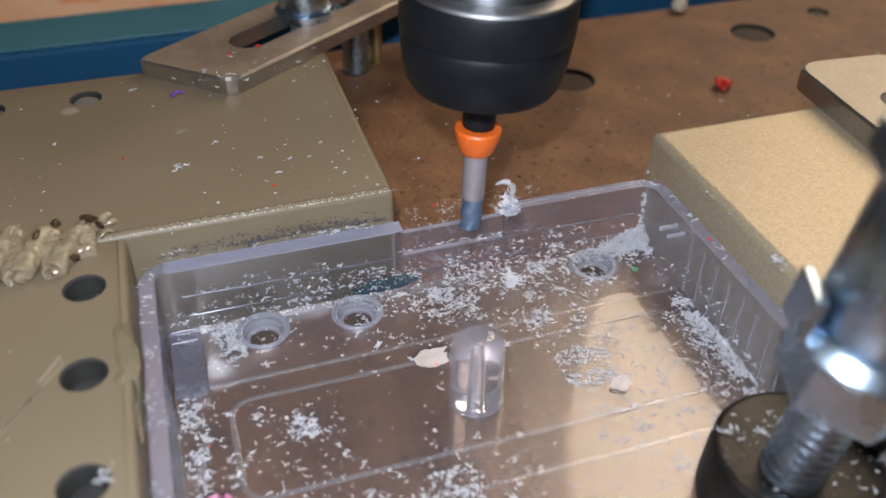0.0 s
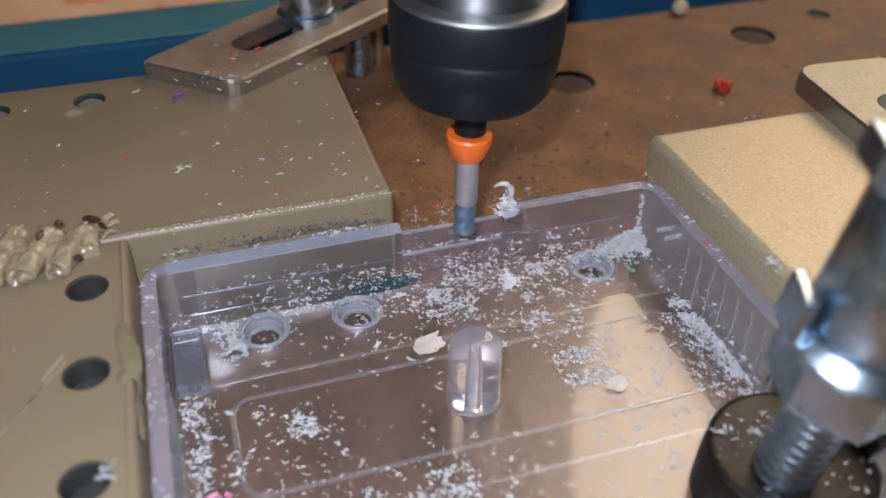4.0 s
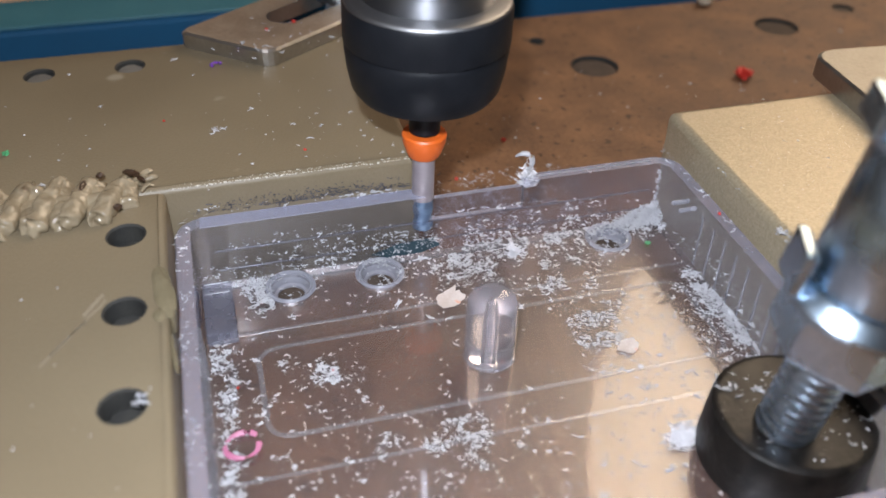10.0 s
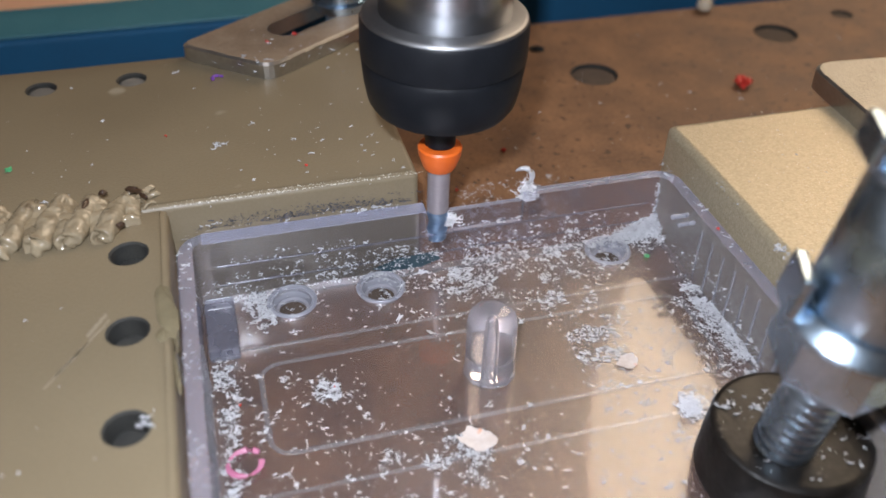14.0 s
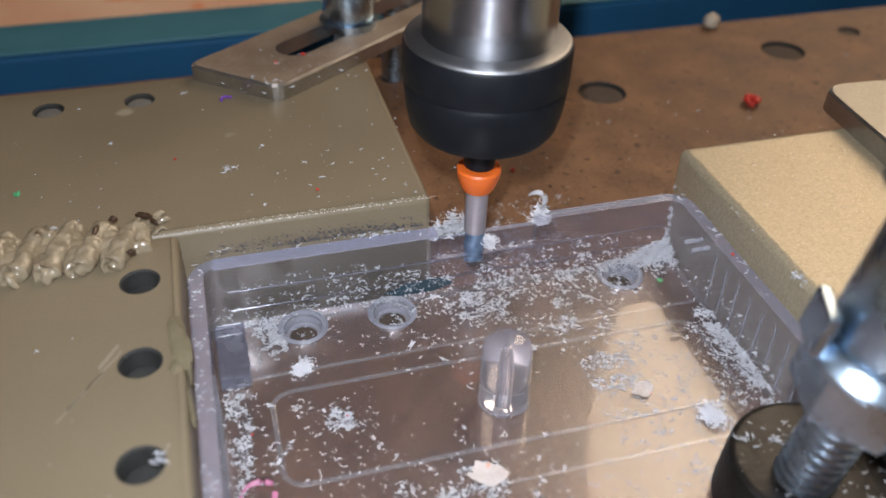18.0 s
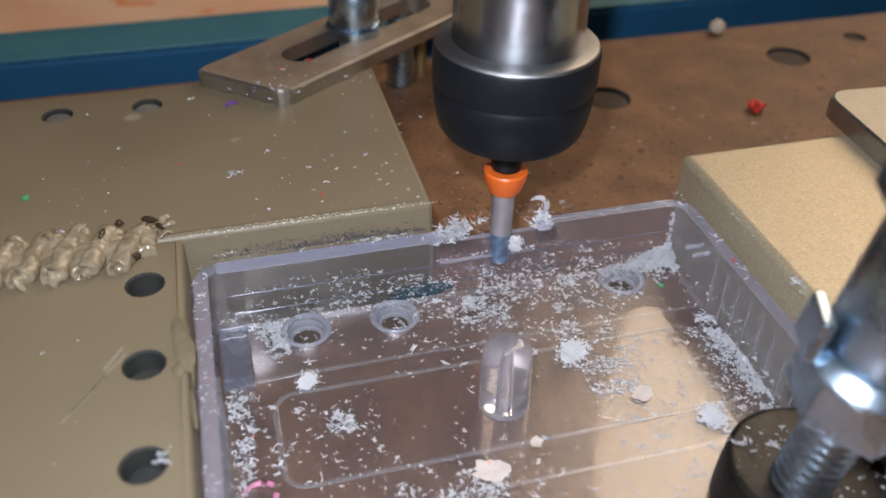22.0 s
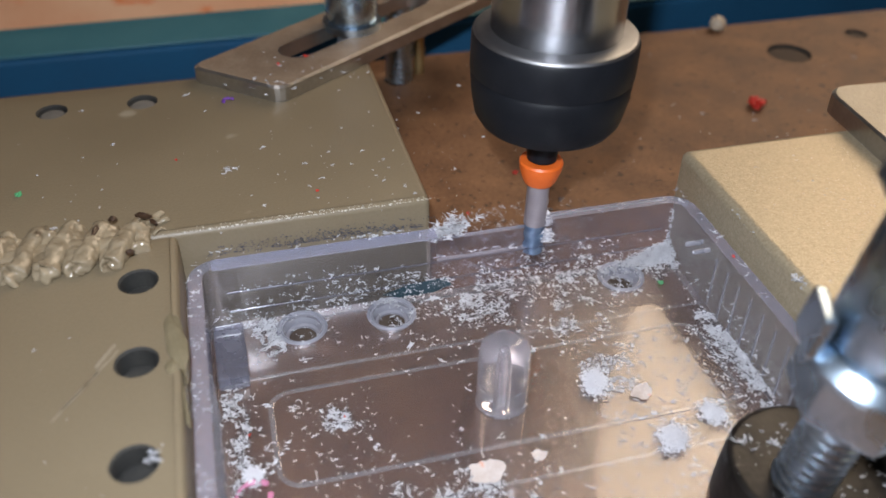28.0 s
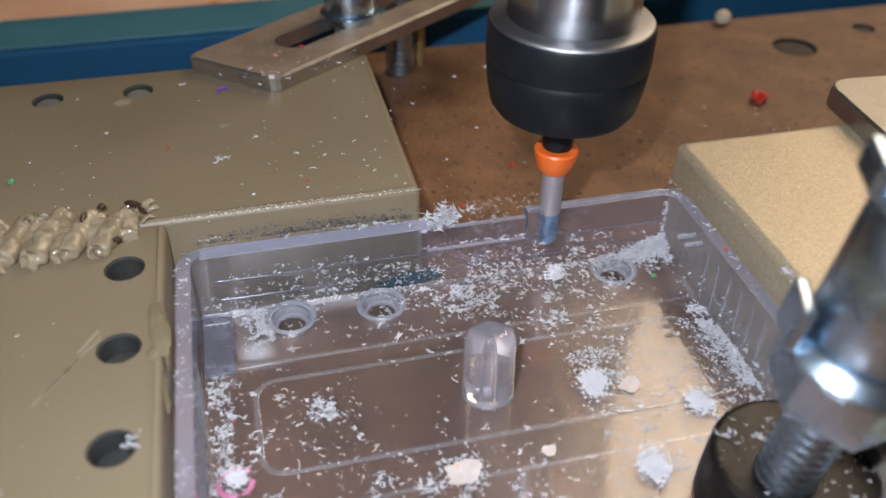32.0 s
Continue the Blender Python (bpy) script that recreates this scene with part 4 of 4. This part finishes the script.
def torn_sheet(name, label, size, seed):
    """A thin curled flake with a ragged outline."""
    rnd, bm = random.Random(seed), bmesh.new()
    n, rings = 26, 4
    off = Vector((rnd.uniform(0, 50), 0, 0))
    top, low = [], []
    for q in range(1, rings + 1):
        u, w = [], []
        for k in range(n):
            a = 2 * math.pi * k / n
            r = size * q / rings * (0.85 + 0.32 * noise.noise(Vector((math.cos(a), math.sin(a), 0)) * 1.4 + off) + (0.25 * noise.noise(Vector((math.cos(a), math.sin(a), 0)) * 6 + off) if q == rings else 0))
            x, y = r * math.cos(a), 0.75 * r * math.sin(a)
            z = 0.16 * x * x / size + 0.25 * abs(noise.noise(Vector((x, y, 3)) * 0.8))
            u.append(bm.verts.new((x, y, z + 0.14)))
            w.append(bm.verts.new((x, y, z)))
        top.append(u)
        low.append(w)
    bm.faces.new(top[0])
    bm.faces.new(low[0][::-1])
    for q in range(rings - 1):
        for k in range(n):
            j = (k + 1) % n
            bm.faces.new((top[q][k], top[q + 1][k], top[q + 1][j], top[q][j]))
            bm.faces.new((low[q][j], low[q + 1][j], low[q + 1][k], low[q][k]))
    for k in range(n):
        j = (k + 1) % n
        bm.faces.new((low[-1][k], low[-1][j], top[-1][j], top[-1][k]))
    return tagged(part(name, bm, M_PEACH, None, smooth=True), label, "plastic chip", group="coloured chips")


flake_peach = torn_sheet("plastic_flake", "thin peach and white plastic flake", 2.6, 27)
flake_small = torn_sheet("plastic_flake", "small torn peach plastic flake", 1.1, 29)
crumb("plastic_chip", "bright red plastic chip lying on the brown bed", (77.6, 45.4, 0.05), 4.0, M_RED, 1, 7)
for k, (x, y, z, sz) in enumerate(((20.5, 32.5, 0.05, 1.3), (-37.2, 20.5, 18.15, 0.6), (-18.2, 7.5, 18.15, 0.7), (35.8, -14.5, 13.05, 0.7), (-31.8, -21.5, F, 0.5), (-20, -21.5, F + 0.2, 0.45), (8.5, 22, 0.05, 1.0), (-14.5, 45.5, 20.95, 1.1), (-19.5, 43.5, 20.95, 0.9))):
    crumb("plastic_chip", "small red plastic chip", (x, y, z), sz * 0.75, M_RED, 30 + k, 4)
crumb("plastic_chip", "small green plastic chip on the olive board", (-58.5, 16, 18.15), 1.1, M_GREEN, 41, 4)
crumb("plastic_chip", "small green plastic chip by the box corner", (30.4, -6.5, F), 0.9, M_GREEN, 42, 4)


def curl(name, label, at, radius, thick, turns, mat, rise=0.4):
    bm = bmesh.new()
    n = int(16 * turns)
    blob_tube(bm, [(radius * (1 - 0.2 * k / n) * math.cos(2 * math.pi * k / 16), radius * math.sin(2 * math.pi * k / 16) * 0.9, thick + rise * k / n) for k in range(n)], [thick * (0.8 + 0.3 * math.sin(k)) for k in range(n)], 6)
    ob = tagged(part(name, bm, mat, None, smooth=True), label, "plastic chip", group="coloured chips")
    ob.matrix_basis = pose(at[0] * MM, at[1] * MM, at[2] * MM, 0, 0, 40)
    return ob


curl("plastic_curl", "curled purple plastic shaving beside the clamp", (-28.5, 37.0, 18.15), 1.1, 0.25, 0.6, M_PURPLE)
curl("plastic_curl", "pink plastic ring lying on the box floor", (-32.0, -31.2, F), 2.2, 0.38, 0.95, M_PINK)
torn_sheet("plastic_flake", "peach plastic flake on the box floor", 1.9, 51).matrix_basis = pose(18.1 * MM, -26.6 * MM, F * MM, 0, 0, 30)


# ---- what moves ----
def motions():
    tool = [(0, 7.1, 3.55), (1, 8.0, 3.5), (2, 8.9, 3.55), (2.5, 9.3, 3.5), (3.2, 9.6, 3.6), (4.0, 6.5, 3.2), (4.5, 4.3, 2.6), (5, 2.0, 2.2), (5.5, 1.7, 2.1), (6, 1.55, 2.3), (6.5, 1.4, 1.9),
            (7, 1.6, 1.0), (7.5, 1.6, 0.7), (8, 1.65, 0.0), (8.5, 1.0, -0.4), (9, -1.4, -0.5), (9.5, -2.3, -0.7), (10, -2.8, -0.2), (11, -2.9, 0), (11.5, -2.5, 0), (13, -1.4, 0), (15.5, 0.75, 0),
            (17, 2.15, 0), (19, 4.05, 0), (21, 5.85, 0), (23, 7.65, 0), (25, 9.55, 0), (28, 12.25, 0), (30, 14.1, 0), (32, 15.8, 0)]
    walk(spindle, [(t, pose((x - 0.2 * min(1, t / 9)) * MM, 1.0 * MM, z * MM, 0, LEAN if t < 3.5 else 1.9 if t < 4.9 else 1.2, 0)) for t, x, z in tool])

    def move(ob, rows):
        walk(ob, [(t, pose(x * MM, y * MM, z * MM, 0, 0, a)) for t, x, y, z, a in rows])

    move(clump_a, [(0, 8, -57.5, F, 0), (21.0, 8, -57.5, F, 0), (21.5, 11.9, -17.2, F, 40), (24, 11.4, -17.7, F, 46), (25, 10.7, -21.6, F, 60), (27.5, 12.2, -23.4, F, 66), (29, 13.3, -24.4, F, 70), (32, 13.6, -25.4, F, 76)])
    move(clump_b, [(0, 2, -57.5, F, 0), (24.1, 2, -57.5, F, 0), (24.8, 17.6, -31.8, F, 40), (25.5, 17.8, -32.2, F, 50), (28, 18.5, -34.9, F, 70), (29, 16.2, -38.2, F, 95), (32, 15.7, -39.6, F, 110)])
    move(clump_e, [(0, 15.2, -46.4, F, 0), (8.6, 15.2, -46.4, F, 0), (11.5, 21.5, -37, F, 50), (15.5, 22.8, -35.3, F, 70), (18, 24.7, -32.9, F, 90), (28, 25.3, -32.2, F, 94), (32, 25.6, -31.4, F, 100)])
    move(clump_c, [(0, -28, -56, F, 0), (15.9, -28, -56, F, 0), (16.9, -24.0, -11.7, F, 20), (20, -24.6, -13.0, F, 50), (24, -23.7, -14.7, F, 60), (25.5, -24.6, -17, F, 66), (27.6, -31.2, -27.2, F, 100), (29, -32.1, -29.0, F, 106), (32, -31.9, -30.0, F, 110)])
    move(clump_d, [(0, 12, -4.5, F, 0), (12.0, 8, -4.5, F, 0), (13, 0.7, 0.6, 9.5, 0), (15.5, 2.8, 0.4, 9.0, 30), (19, 6.2, 0.4, 9.0, 40), (23, 9.9, 0.4, 9.0, 55), (25, 11.8, 0.4, 9.0, 60), (29, 15.2, 0.4, 9.0, 70), (29.8, 16, -3.5, F, 100), (32, 16, -3.5, F, 100)])
    move(burr_left, [(0, -8, -57, F, 0), (13.7, -8, -57, F, 0), (14.9, -0.3, 1.6, 11.7, 12), (32, -0.3, 1.6, 11.7, 12)])
    move(burr_right, [(0, 13.2, 1.2, 11.6, 0), (28.6, 13.4, 1.2, 11.6, 0), (29.7, 16, -57, F, 40), (32, 16, -57, F, 40)])
    move(flake_peach, [(0, -3.2, -15.2, F, 0), (4.5, -2.6, -12.4, F, 20), (7, -2.2, -11.5, F, 30), (10.3, -2.1, -11.7, F, 34), (11.0, -4.1, -17.5, F, 70), (12, -4.5, -33.5, F, 130), (18, -5.6, -34.6, F, 150), (24, -4.6, -33.6, F, 170), (32, -6.2, -35.3, F, 190)])
    move(flake_small, [(0, 0, -56, F, 0), (18.5, 0, -56, F, 0), (20, 2.4, -27.0, F, 50), (22, 1.9, -30.8, F, 80), (23, 0.4, -33.8, F, 110), (24, 3.4, -32.4, F, 140), (28, 1.6, -33.1, F, 160), (32, 4.4, -34.4, F, 190)])
    # the cutter spins in the collet
    walk(cutter, [(k / FPS, pose(0, 0, 0, 0, 0, 76 * k)) for k in range(32 * FPS + 1)])


motions()
